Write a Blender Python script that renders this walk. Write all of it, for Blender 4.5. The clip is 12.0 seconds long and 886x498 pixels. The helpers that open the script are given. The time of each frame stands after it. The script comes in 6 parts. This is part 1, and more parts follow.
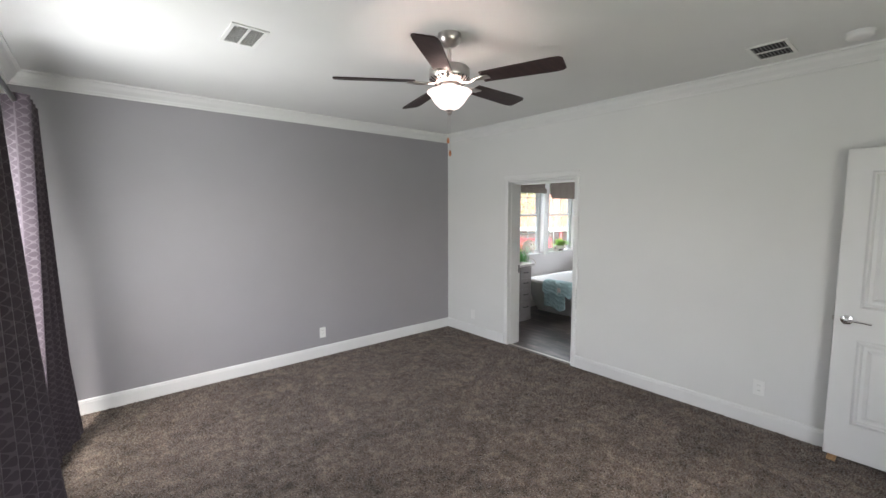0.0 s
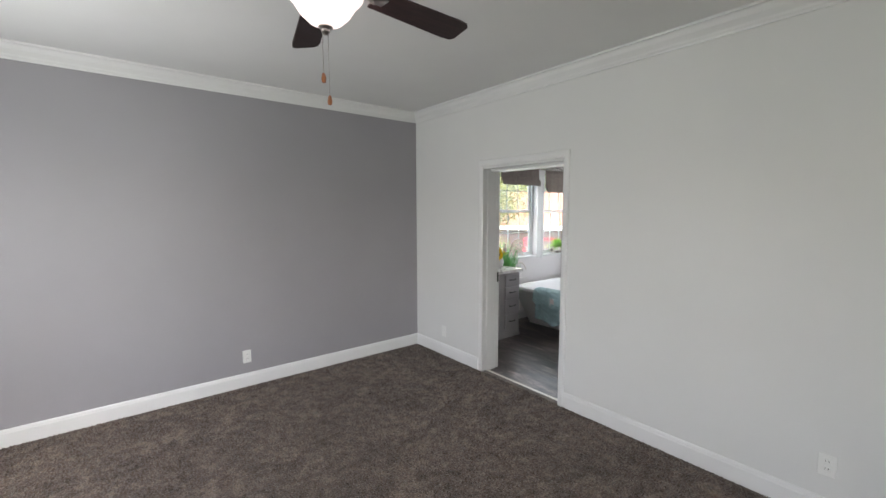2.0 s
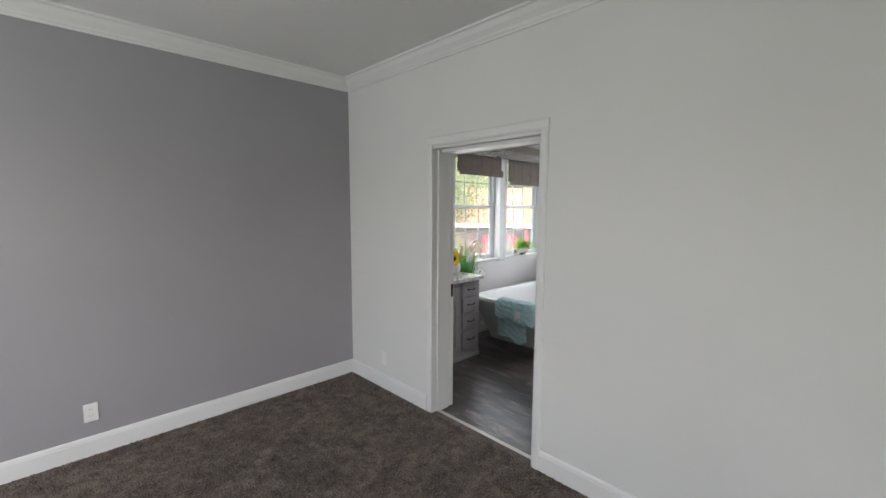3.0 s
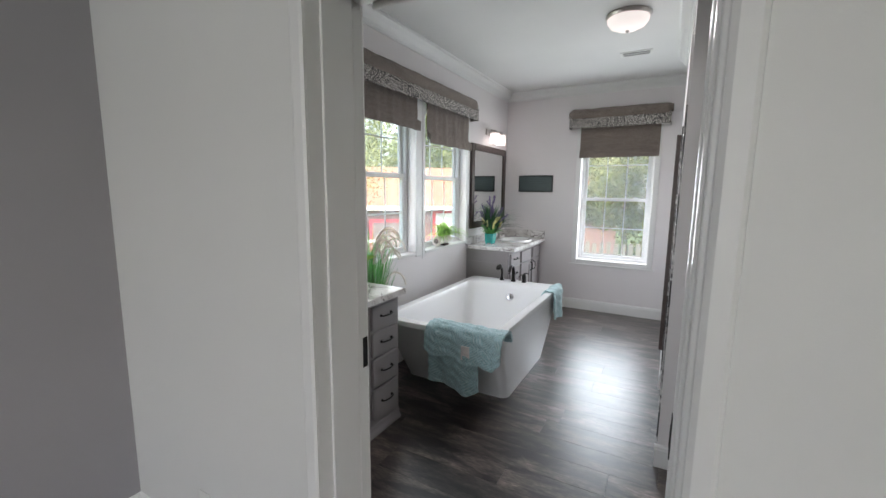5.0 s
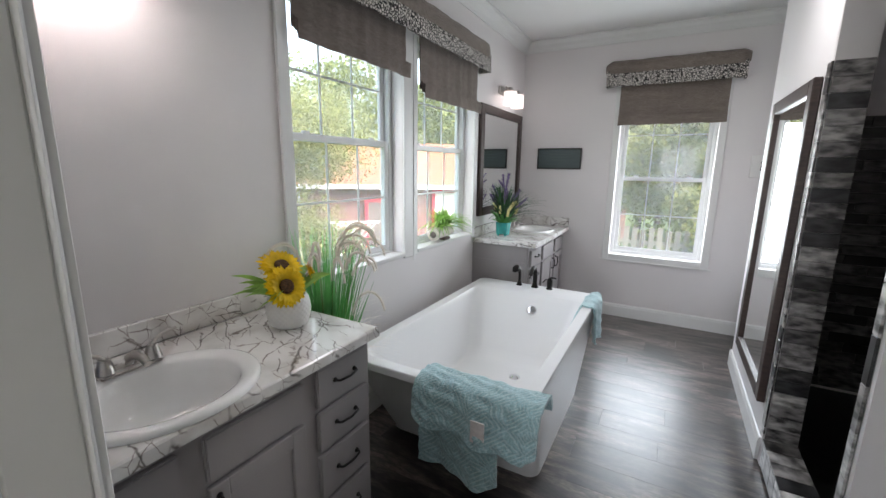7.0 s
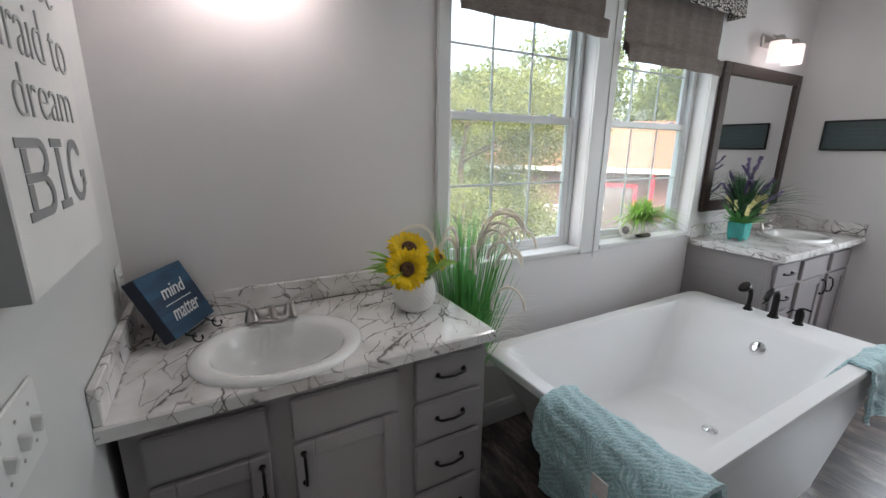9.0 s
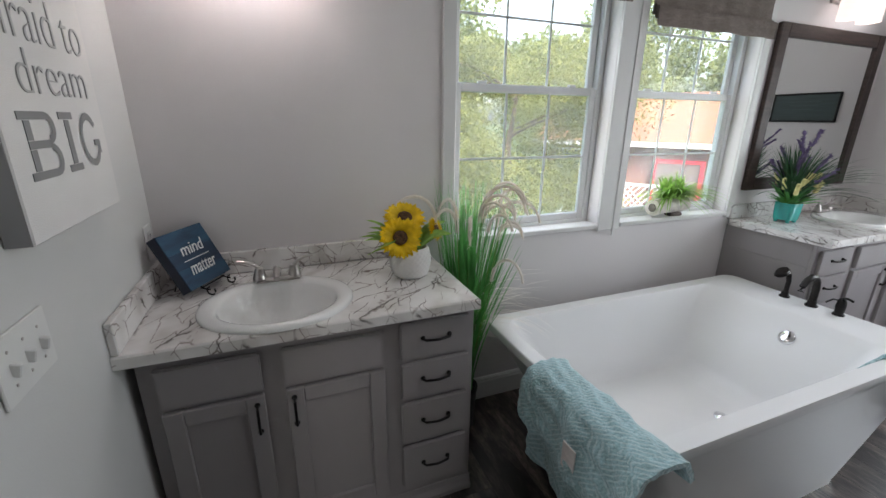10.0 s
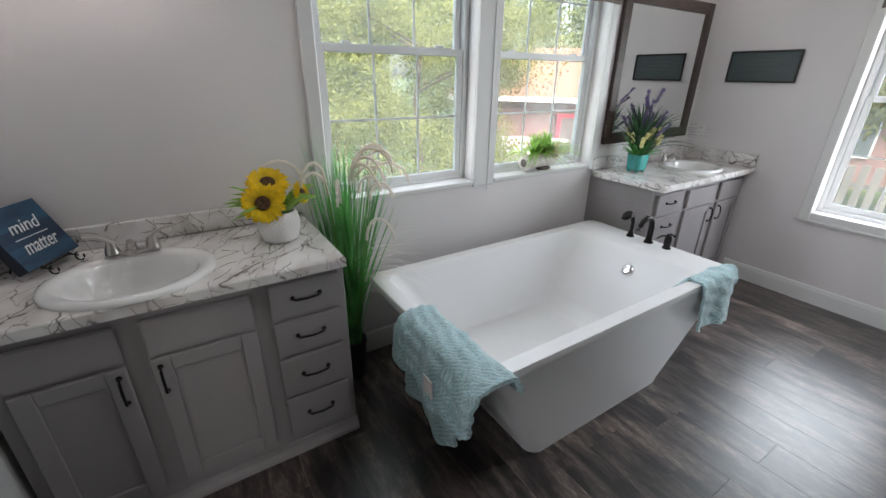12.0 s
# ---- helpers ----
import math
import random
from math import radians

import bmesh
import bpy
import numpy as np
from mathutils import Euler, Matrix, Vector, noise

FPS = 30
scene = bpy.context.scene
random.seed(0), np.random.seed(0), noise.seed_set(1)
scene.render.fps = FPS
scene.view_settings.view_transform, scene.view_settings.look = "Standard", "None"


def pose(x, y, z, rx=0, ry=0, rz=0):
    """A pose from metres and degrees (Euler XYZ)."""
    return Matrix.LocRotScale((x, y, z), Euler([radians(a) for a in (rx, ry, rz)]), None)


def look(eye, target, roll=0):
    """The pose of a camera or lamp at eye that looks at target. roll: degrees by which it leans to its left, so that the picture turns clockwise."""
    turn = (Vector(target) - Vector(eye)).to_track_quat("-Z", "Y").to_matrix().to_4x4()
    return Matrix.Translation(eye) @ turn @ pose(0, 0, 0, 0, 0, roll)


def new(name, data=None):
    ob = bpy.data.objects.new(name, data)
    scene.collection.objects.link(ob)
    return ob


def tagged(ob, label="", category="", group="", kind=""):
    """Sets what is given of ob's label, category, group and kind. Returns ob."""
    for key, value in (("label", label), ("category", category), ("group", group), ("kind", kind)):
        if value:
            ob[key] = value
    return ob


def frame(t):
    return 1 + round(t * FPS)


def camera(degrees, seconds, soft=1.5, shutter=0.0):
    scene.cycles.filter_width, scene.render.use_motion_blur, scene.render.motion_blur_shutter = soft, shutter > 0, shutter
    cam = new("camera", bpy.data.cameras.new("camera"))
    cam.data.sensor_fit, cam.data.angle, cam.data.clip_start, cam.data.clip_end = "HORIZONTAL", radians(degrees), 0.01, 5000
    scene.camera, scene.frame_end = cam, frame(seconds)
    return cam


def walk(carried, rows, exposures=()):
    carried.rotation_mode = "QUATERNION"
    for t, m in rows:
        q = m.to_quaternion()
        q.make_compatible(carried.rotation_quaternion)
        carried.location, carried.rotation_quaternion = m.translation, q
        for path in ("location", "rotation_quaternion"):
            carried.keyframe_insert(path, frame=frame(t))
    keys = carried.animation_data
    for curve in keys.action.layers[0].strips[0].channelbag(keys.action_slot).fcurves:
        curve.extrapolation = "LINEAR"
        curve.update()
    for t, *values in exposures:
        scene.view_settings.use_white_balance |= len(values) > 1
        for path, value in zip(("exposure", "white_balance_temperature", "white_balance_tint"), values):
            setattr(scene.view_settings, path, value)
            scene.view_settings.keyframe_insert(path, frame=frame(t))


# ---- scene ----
cam = camera(94.6, 12.0)
PATH = [
    (0, (-3.751, -4.325, 1.649), (-2.466, -2.805, 1.459), -0.2),
    (0.5, (-3.662, -4.263, 1.631), (-2.399, -2.724, 1.441), -0.4),
    (1, (-3.468, -4.161, 1.604), (-2.198, -2.626, 1.425), -0.3),
    (1.5, (-3.151, -4.088, 1.624), (-1.914, -2.527, 1.435), -0.4),
    (2, (-2.745, -3.89, 1.597), (-1.496, -2.341, 1.401), -0.1),
    (2.5, (-2.364, -3.652, 1.583), (-1.076, -2.136, 1.377), -0.1),
    (3, (-2.024, -3.261, 1.565), (-0.628, -1.844, 1.356), 0.3),
    (3.5, (-1.738, -2.915, 1.537), (-0.236, -1.611, 1.32), 0.3),
    (3.7, (-1.585, -2.751, 1.518), (-0.052, -1.486, 1.3), 0.1),
    (5.5, (-0.484, -1.752, 1.428), (1.301, -0.910, 1.107), 0.7),
    (6, (-0.193, -1.625, 1.42), (1.617, -0.851, 1.07), 0.6),
    (6.5, (-0.060, -1.478, 1.408), (1.740, -0.692, 1.034), 0.8),
    (7, (0.112, -1.438, 1.422), (1.829, -0.491, 1.034), 0.8),
    (7.5, (0.238, -1.380, 1.400), (1.799, -0.193, 1.003), 0.7),
    (7.7, (0.272, -1.417, 1.386), (1.745, -0.127, 0.979), 0.8),
    (9.5, (0.575, -1.574, 1.429), (1.375, 0.182, 0.904), 0.6),
    (10, (0.658, -1.669, 1.418), (1.362, 0.102, 0.815), 0.6),
    (10.5, (0.717, -1.720, 1.402), (1.420, 0.030, 0.737), 0.5),
    (11, (0.774, -1.780, 1.406), (1.559, -0.092, 0.676), 0.5),
    (11.5, (0.800, -1.817, 1.420), (1.700, -0.203, 0.653), 0.8),
    (12, (0.814, -1.856, 1.450), (1.809, -0.308, 0.666), 0.8),
]
walk(cam, [(t, look(eye, target, roll)) for t, eye, target, roll in PATH],
     exposures=[(0, 3.12), (2.5, 3.06), (3.7, 2.82), (5.5, 2.85), (6.5, 2.80), (7.5, 2.82), (9.5, 2.56), (12, 2.68)])
# ---- light ----
XB = 0.22        # bathroom face of the partition
XE = 4.40        # bathroom face of the east wall
YM = -1.965      # north face of the mirror wall
ZC = 2.66        # ceiling
ZB = -0.015      # bathroom floor

world = bpy.data.worlds.new("world")
scene.world = world
world.use_nodes = True
wn = world.node_tree
sky = wn.nodes.new("ShaderNodeTexSky")
sky.sky_type = "NISHITA"
sky.sun_disc = False
sky.sun_elevation, sky.sun_rotation = radians(50), radians(200)
sky.air_density, sky.dust_density = 1.0, 4.0
haze = wn.nodes.new("ShaderNodeHueSaturation")
haze.inputs["Saturation"].default_value = 0.60
wn.links.new(sky.outputs[0], haze.inputs["Color"])
wn.links.new(haze.outputs[0], wn.nodes["Background"].inputs["Color"])
wn.nodes["Background"].inputs["Strength"].default_value = 0.15


def lamp(name, kind, m, energy, color=(1, 1, 1), **more):
    data = bpy.data.lights.new(name, kind)
    data.energy, data.color = energy, color
    for key, value in more.items():
        if key == "size":
            data.size = value
        if key == "size_y":
            data.shape, data.size_y = "RECTANGLE", value
        if key == "radius":
            data.shadow_soft_size = value
        if key == "angle":
            data.angle = radians(value)
    ob = new(name, data)
    ob.matrix_world = m
    return ob


lamp("sun", "SUN", look((0, 0, 10), (1.8, 7.0, 0)), 1.5, (1, 0.97, 0.93), angle=14)
# daylight of the bedroom's west window
lamp("window_daylight", "AREA", look((-4.24, -1.5, 1.45), (-3.1, -1.0, 1.70)), 6.1, (0.96, 0.96, 1.0), size=0.95, size_y=1.2)
# added fill lamp from behind, in an assumed south opening that is never seen
lamp("south_window_daylight", "AREA", look((-2.6, -5.32, 1.5), (-2.0, -3.0, 1.3)), 1.8, (0.97, 0.97, 0.97), size=1.5, size_y=1.3)
# daylight of the bathroom windows
lamp("east_window_daylight", "AREA", look((XE + 0.066, -1.345, 1.24), (XE - 1, -1.345, 1.22)), 3.5, (0.88, 0.94, 1.0), size=0.72, size_y=1.15)
for lx in (1.78, 2.755):
    lamp("north_window_daylight", "AREA", look((lx, 0.066, 1.40), (lx, -1, 1.36)), 0.62, (0.98, 0.98, 0.98), size=0.74, size_y=0.95)
# lamps of the place
lamp("fan_bulb", "POINT", pose(-2.12, -2.46, 2.30), 0.8, (1.0, 0.88, 0.84), radius=0.05)
lamp("bath_ceiling_bulb", "AREA", pose(2.50, -1.57, 2.53), 1.45, (0.99, 0.96, 0.98), size=0.16)
for lx in (3.83, 4.02):
    lamp("sconce_bulb", "POINT", pose(lx, -0.115, 2.03), 0.07, (1.0, 0.93, 0.96), radius=0.035)
for lx in (0.52, 0.71):
    lamp("sconce_bulb", "POINT", pose(lx, -0.115, 1.992), 0.34, (1.0, 0.91, 0.93), radius=0.035)

# ---- materials ----


def mat(name, col, rough=0.5, metal=0.0, var=0.06, scale=6.0, bump=0.0, bscale=150.0, col2=None, rnd=0.0,
        coat=0.0, emit=0.0, stretch=None, sheen=0.0, spec=0.5, trans=0.0, detail=3.0, fine=0.0):
    m = bpy.data.materials.new(name)
    m.use_nodes = True
    nt = m.node_tree
    n, l = nt.nodes, nt.links
    p = n["Principled BSDF"]
    p.inputs["Roughness"].default_value, p.inputs["Metallic"].default_value = rough, metal
    p.inputs["Coat Weight"].default_value, p.inputs["Sheen Weight"].default_value = coat, sheen
    p.inputs["Specular IOR Level"].default_value = spec
    tc, mp = n.new("ShaderNodeTexCoord"), n.new("ShaderNodeMapping")
    l.new(tc.outputs["Object"], mp.inputs["Vector"])
    if stretch:
        mp.inputs["Scale"].default_value = stretch
    nz = n.new("ShaderNodeTexNoise")
    nz.inputs["Scale"].default_value, nz.inputs["Detail"].default_value = scale, detail
    l.new(mp.outputs["Vector"], nz.inputs["Vector"])
    ramp = n.new("ShaderNodeValToRGB")
    dark = col2 or tuple(c * (1 - var) for c in col)
    light = col if col2 else tuple(min(1, c * (1 + var)) for c in col)
    ramp.color_ramp.elements[0].color, ramp.color_ramp.elements[1].color = (*dark, 1), (*light, 1)
    ramp.color_ramp.elements[0].position, ramp.color_ramp.elements[1].position = 0.3, 0.7
    l.new(nz.outputs["Fac"], ramp.inputs["Fac"])
    out = ramp.outputs["Color"]
    if fine:
        fz = n.new("ShaderNodeTexNoise")
        fz.inputs["Scale"].default_value, fz.inputs["Detail"].default_value = bscale, 2
        l.new(mp.outputs["Vector"], fz.inputs["Vector"])
        mr = n.new("ShaderNodeMapRange")
        mr.inputs["From Min"].default_value, mr.inputs["From Max"].default_value = 0.3, 0.7
        mr.inputs["To Min"].default_value, mr.inputs["To Max"].default_value = 1 - fine, 1 + fine
        l.new(fz.outputs["Fac"], mr.inputs["Value"])
        mx = n.new("ShaderNodeVectorMath")
        mx.operation = "SCALE"
        l.new(out, mx.inputs[0])
        l.new(mr.outputs["Result"], mx.inputs["Scale"])
        out = mx.outputs["Vector"]
    if rnd:
        oi, hs, mr = n.new("ShaderNodeObjectInfo"), n.new("ShaderNodeVectorMath"), n.new("ShaderNodeMapRange")
        mr.inputs["To Min"].default_value, mr.inputs["To Max"].default_value = 1 - rnd, 1 + rnd
        l.new(oi.outputs["Random"], mr.inputs["Value"])
        far = n.new("ShaderNodeVectorMath")
        far.operation = "SCALE"
        far.inputs[0].default_value = (37.0, 91.0, 13.0)
        l.new(oi.outputs["Random"], far.inputs["Scale"])
        l.new(far.outputs["Vector"], mp.inputs["Location"])
        hs.operation = "SCALE"
        l.new(out, hs.inputs[0])
        l.new(mr.outputs["Result"], hs.inputs["Scale"])
        out = hs.outputs["Vector"]
    l.new(out, p.inputs["Base Color"])
    if bump:
        bz, b = n.new("ShaderNodeTexNoise"), n.new("ShaderNodeBump")
        bz.inputs["Scale"].default_value, bz.inputs["Detail"].default_value = bscale, 4
        b.inputs["Strength"].default_value, b.inputs["Distance"].default_value = bump, 0.004
        l.new(mp.outputs["Vector"], bz.inputs["Vector"])
        l.new(bz.outputs["Fac"], b.inputs["Height"])
        l.new(b.outputs["Normal"], p.inputs["Normal"])
    if emit:
        p.inputs["Emission Color"].default_value = (*col, 1)
        p.inputs["Emission Strength"].default_value = emit
    if trans:
        tr, mix = n.new("ShaderNodeBsdfTranslucent"), n.new("ShaderNodeMixShader")
        l.new(out, tr.inputs["Color"])
        mix.inputs[0].default_value = trans
        l.new(p.outputs[0], mix.inputs[1])
        l.new(tr.outputs[0], mix.inputs[2])
        l.new(mix.outputs[0], n["Material Output"].inputs["Surface"])
    return m


M_grey = mat("grey_wall_paint", (0.30, 0.29, 0.305), 0.42, var=0.03, scale=1.5, bump=0.10, bscale=220)
M_white = mat("white_wall_paint", (0.66, 0.66, 0.645), 0.5, var=0.02, scale=1.5, bump=0.10, bscale=220)
M_bath = mat("bathroom_wall_paint", (0.70, 0.670, 0.670), 0.45, var=0.02, scale=1.5, bump=0.10, bscale=220)
M_ceil = mat("ceiling_paint", (0.72, 0.72, 0.71), 0.8, var=0.02, scale=2, bump=0.15, bscale=120)
M_trim = mat("white_trim_paint", (0.70, 0.70, 0.69), 0.38, var=0.02, scale=4, bump=0.02)
M_carpet = mat("brown_carpet", (0.140, 0.107, 0.086), 0.95, scale=16, col2=(0.062, 0.046, 0.037), bump=1.0, bscale=110,
               sheen=0.3, spec=0.1, detail=8, fine=0.55)
M_cab = mat("grey_cabinet_paint", (0.285, 0.265, 0.268), 0.42, var=0.05, scale=5, bump=0.05, bscale=90, stretch=(1, 1, 0.2))
M_cabwhite = mat("pale_grey_cabinet_paint", (0.68, 0.68, 0.67), 0.4, var=0.03, scale=5, bump=0.03)
M_bronze = mat("dark_bronze", (0.016, 0.014, 0.014), 0.30, 0.6, var=0.2, scale=30)
M_nickel = mat("brushed_nickel", (0.52, 0.49, 0.47), 0.28, 1.0, var=0.06, scale=60, stretch=(1, 1, 8))
M_chrome = mat("chrome", (0.8, 0.8, 0.82), 0.08, 1.0, var=0.02)
M_porc = mat("white_porcelain", (0.80, 0.80, 0.79), 0.12, var=0.01, scale=3, coat=0.5)
M_acryl = mat("white_acrylic", (0.82, 0.82, 0.82), 0.28, var=0.015, scale=2, coat=0.2)
M_plastic = mat("white_plastic", (0.74, 0.74, 0.72), 0.35, var=0.02)
M_vinylw = mat("white_vinyl_frame", (0.78, 0.79, 0.79), 0.35, var=0.02)
M_dark = mat("dark_void", (0.012, 0.012, 0.013), 0.7, var=0.2)
M_blade = mat("dark_walnut_blade", (0.026, 0.011, 0.011), 0.55, var=0.4, scale=9, stretch=(1, 9, 1), bump=0.05)
M_shade = mat("frosted_glass_shade", (1.0, 0.93, 0.90), 0.4, var=0.01, emit=0.10, trans=0.25)
M_shade_warm = mat("alabaster_glass_bowl", (1.0, 0.84, 0.80), 0.35, var=0.05, scale=12, emit=0.15)
M_mframe = mat("espresso_mirror_frame", (0.045, 0.028, 0.024), 0.4, var=0.4, scale=12, stretch=(1, 1, 8), bump=0.08)
M_mirror = mat("mirror_silver", (0.88, 0.9, 0.9), 0.015, 1.0, var=0.0)
M_fabric = mat("taupe_linen", (0.185, 0.155, 0.135), 0.9, var=0.18, scale=45, stretch=(1, 1, 5), bump=0.4, bscale=260, sheen=0.2, spec=0.1, fine=0.2)
M_curt = mat("plum_curtain", (0.055, 0.044, 0.052), 0.75, var=0.12, scale=10, bump=0.2, sheen=0.15, spec=0.15, trans=0.10)
M_tag = mat("paper_tag", (0.75, 0.70, 0.68), 0.6, var=0.1, scale=60)
M_soil = mat("dark_soil", (0.02, 0.016, 0.013), 0.95, var=0.5, scale=60, bump=0.8, bscale=90)
M_pot = mat("black_plastic_pot", (0.016, 0.017, 0.02), 0.45, var=0.2)
M_wpot = mat("white_ceramic_pot", (0.70, 0.69, 0.68), 0.35, var=0.04, scale=20)
M_teal = mat("teal_glazed_pot", (0.03, 0.36, 0.33), 0.2, var=0.35, scale=14, stretch=(1, 1, 0.3), coat=0.4)
M_petal = mat("yellow_petal", (0.86, 0.58, 0.006), 0.6, var=0.25, scale=25, trans=0.25)
M_seed = mat("sunflower_seed_head", (0.085, 0.042, 0.014), 0.9, var=0.7, scale=200, bump=1, bscale=300)
M_leaf = mat("green_leaf", (0.20, 0.36, 0.09), 0.55, var=0.35, scale=14, trans=0.25)
M_grass = mat("tall_grass_blade", (0.15, 0.46, 0.13), 0.55, var=0.5, scale=5, trans=0.3)
M_darkleaf = mat("dark_grassy_leaf", (0.045, 0.115, 0.055), 0.55, var=0.4, scale=14, trans=0.2)
M_fresh = mat("fresh_green_leaf", (0.30, 0.50, 0.11), 0.5, var=0.4, scale=20, trans=0.4)
M_plume = mat("cream_grass_plume", (0.86, 0.81, 0.75), 0.95, var=0.06, scale=90, trans=0.6)
M_purple = mat("purple_bloom", (0.20, 0.15, 0.31), 0.7, var=0.3, scale=60)
M_cream = mat("cream_yellow_bud", (0.74, 0.68, 0.30), 0.6, var=0.2, scale=40)
M_slate = mat("dark_slate_print", (0.052, 0.075, 0.078), 0.4, var=0.15, scale=6, stretch=(1, 1, 12))
M_black = mat("black_frame", (0.010, 0.010, 0.011), 0.4, var=0.2)
M_iron = mat("black_wrought_iron", (0.012, 0.011, 0.011), 0.55, 0.5, var=0.2)
M_blue = mat("blue_painted_boards", (0.028, 0.10, 0.175), 0.6, scale=9, col2=(0.018, 0.035, 0.075), stretch=(1.0, 0.6, 3.0), bump=0.1)
M_bluedark = mat("dark_blue_painted_board", (0.022, 0.060, 0.115), 0.6, scale=9, col2=(0.014, 0.028, 0.060), stretch=(1.0, 0.6, 3.0), bump=0.1)
M_navy = mat("navy_sign_edge", (0.012, 0.017, 0.035), 0.6, var=0.2)
M_ink2 = mat("pale_grey_sign_letters", (0.46, 0.46, 0.45), 0.7, var=0.05)
M_ink = mat("grey_sign_letters", (0.26, 0.26, 0.26), 0.7, var=0.05)
M_wink = mat("white_sign_letters", (0.78, 0.78, 0.78), 0.7, var=0.03)
M_canvas = mat("off_white_canvas", (0.74, 0.73, 0.71), 0.85, var=0.02, bump=0.3, bscale=400)
M_canvedge = mat("grey_canvas_edge", (0.33, 0.33, 0.33), 0.8, var=0.05)
M_wood = mat("raw_wood_wedge", (0.42, 0.25, 0.12), 0.7, var=0.2, scale=12, stretch=(1, 8, 1))
M_plank = mat("grey_brown_vinyl_plank", (0.150, 0.116, 0.102), 0.36, scale=2.9, col2=(0.010, 0.0064, 0.0055), stretch=(4.2, 1.0, 1.0), rnd=0.26, bump=0.22, bscale=34, detail=10, spec=0.45, fine=0.45, coat=0.65)
M_plank.node_tree.nodes["Principled BSDF"].inputs["Coat Roughness"].default_value = 0.33
M_plank.node_tree.nodes["Principled BSDF"].inputs["Coat IOR"].default_value = 1.5
grain = [q for q in M_plank.node_tree.nodes if q.type == "VALTORGB"][0].color_ramp.elements
grain[0].position, grain[1].position = 0.41, 0.62
for q in M_plank.node_tree.nodes:
    if q.type == "TEX_NOISE" and q.inputs["Scale"].default_value < 5:
        q.inputs["Roughness"].default_value, q.inputs["Distortion"].default_value = 0.60, 0.5
tufts = [q for q in M_carpet.node_tree.nodes if q.type == "VALTORGB"][0].color_ramp.elements
tufts[0].position, tufts[1].position = 0.32, 0.68


def brushed_patches(m, scale, low, high):
    """Broad soft patches where the pile has been brushed one way or the other."""
    n, l = m.node_tree.nodes, m.node_tree.links
    p = n["Principled BSDF"]
    nz, mr, mul = n.new("ShaderNodeTexNoise"), n.new("ShaderNodeMapRange"), n.new("ShaderNodeVectorMath")
    nz.inputs["Scale"].default_value, nz.inputs["Detail"].default_value, nz.inputs["Distortion"].default_value = scale, 5, 0.8
    nz.inputs["Roughness"].default_value = 0.62
    shifted = [q for q in n if q.type == "MAPPING"][0]
    l.new(shifted.outputs["Vector"], nz.inputs["Vector"])
    mr.inputs["From Min"].default_value, mr.inputs["From Max"].default_value = 0.36, 0.66
    mr.inputs["To Min"].default_value, mr.inputs["To Max"].default_value = low, high
    l.new(nz.outputs["Fac"], mr.inputs["Value"])
    mul.operation = "SCALE"
    l.new(p.inputs["Base Color"].links[0].from_socket, mul.inputs[0])
    l.new(mr.outputs["Result"], mul.inputs["Scale"])
    l.new(mul.outputs["Vector"], p.inputs["Base Color"])


brushed_patches(M_carpet, 4.5, 0.68, 1.34)
brushed_patches(M_fabric, 7.0, 0.88, 1.12)
brushed_patches(M_plank, 1.3, 0.45, 1.35)
brushed_patches(M_plank, 9.0, 0.60, 1.40)
M_sub = mat("dark_floor_joint", (0.045, 0.017, 0.016), 0.8)
M_strip = mat("pale_threshold_strip", (0.62, 0.58, 0.52), 0.4, 0.3, var=0.05)
M_fob = mat("brown_wood_fob", (0.36, 0.14, 0.06), 0.4, var=0.2, scale=30)
M_amber = mat("shell_planter", (0.74, 0.68, 0.62), 0.5, var=0.2, scale=30, bump=0.4, bscale=60)
M_bark = mat("grey_bark_support", (0.16, 0.13, 0.12), 0.8, var=0.5, scale=30, bump=0.6, bscale=60)


def pebble_material():
    m = mat("pebble_print_fabric", (0.5, 0.47, 0.44), 0.9, bump=0.1)
    n, l = m.node_tree.nodes, m.node_tree.links
    tc, v, r = n.new("ShaderNodeTexCoord"), n.new("ShaderNodeTexVoronoi"), n.new("ShaderNodeValToRGB")
    v.feature = "DISTANCE_TO_EDGE"
    v.inputs["Scale"].default_value = 62
    l.new(tc.outputs["Object"], v.inputs["Vector"])
    l.new(v.outputs["Distance"], r.inputs["Fac"])
    e = r.color_ramp.elements
    e[0].color, e[1].color = (0.014, 0.012, 0.012, 1), (0.66, 0.62, 0.58, 1)
    e[0].position, e[1].position = 0.10, 0.18
    l.new(r.outputs["Color"], n["Principled BSDF"].inputs["Base Color"])
    return m


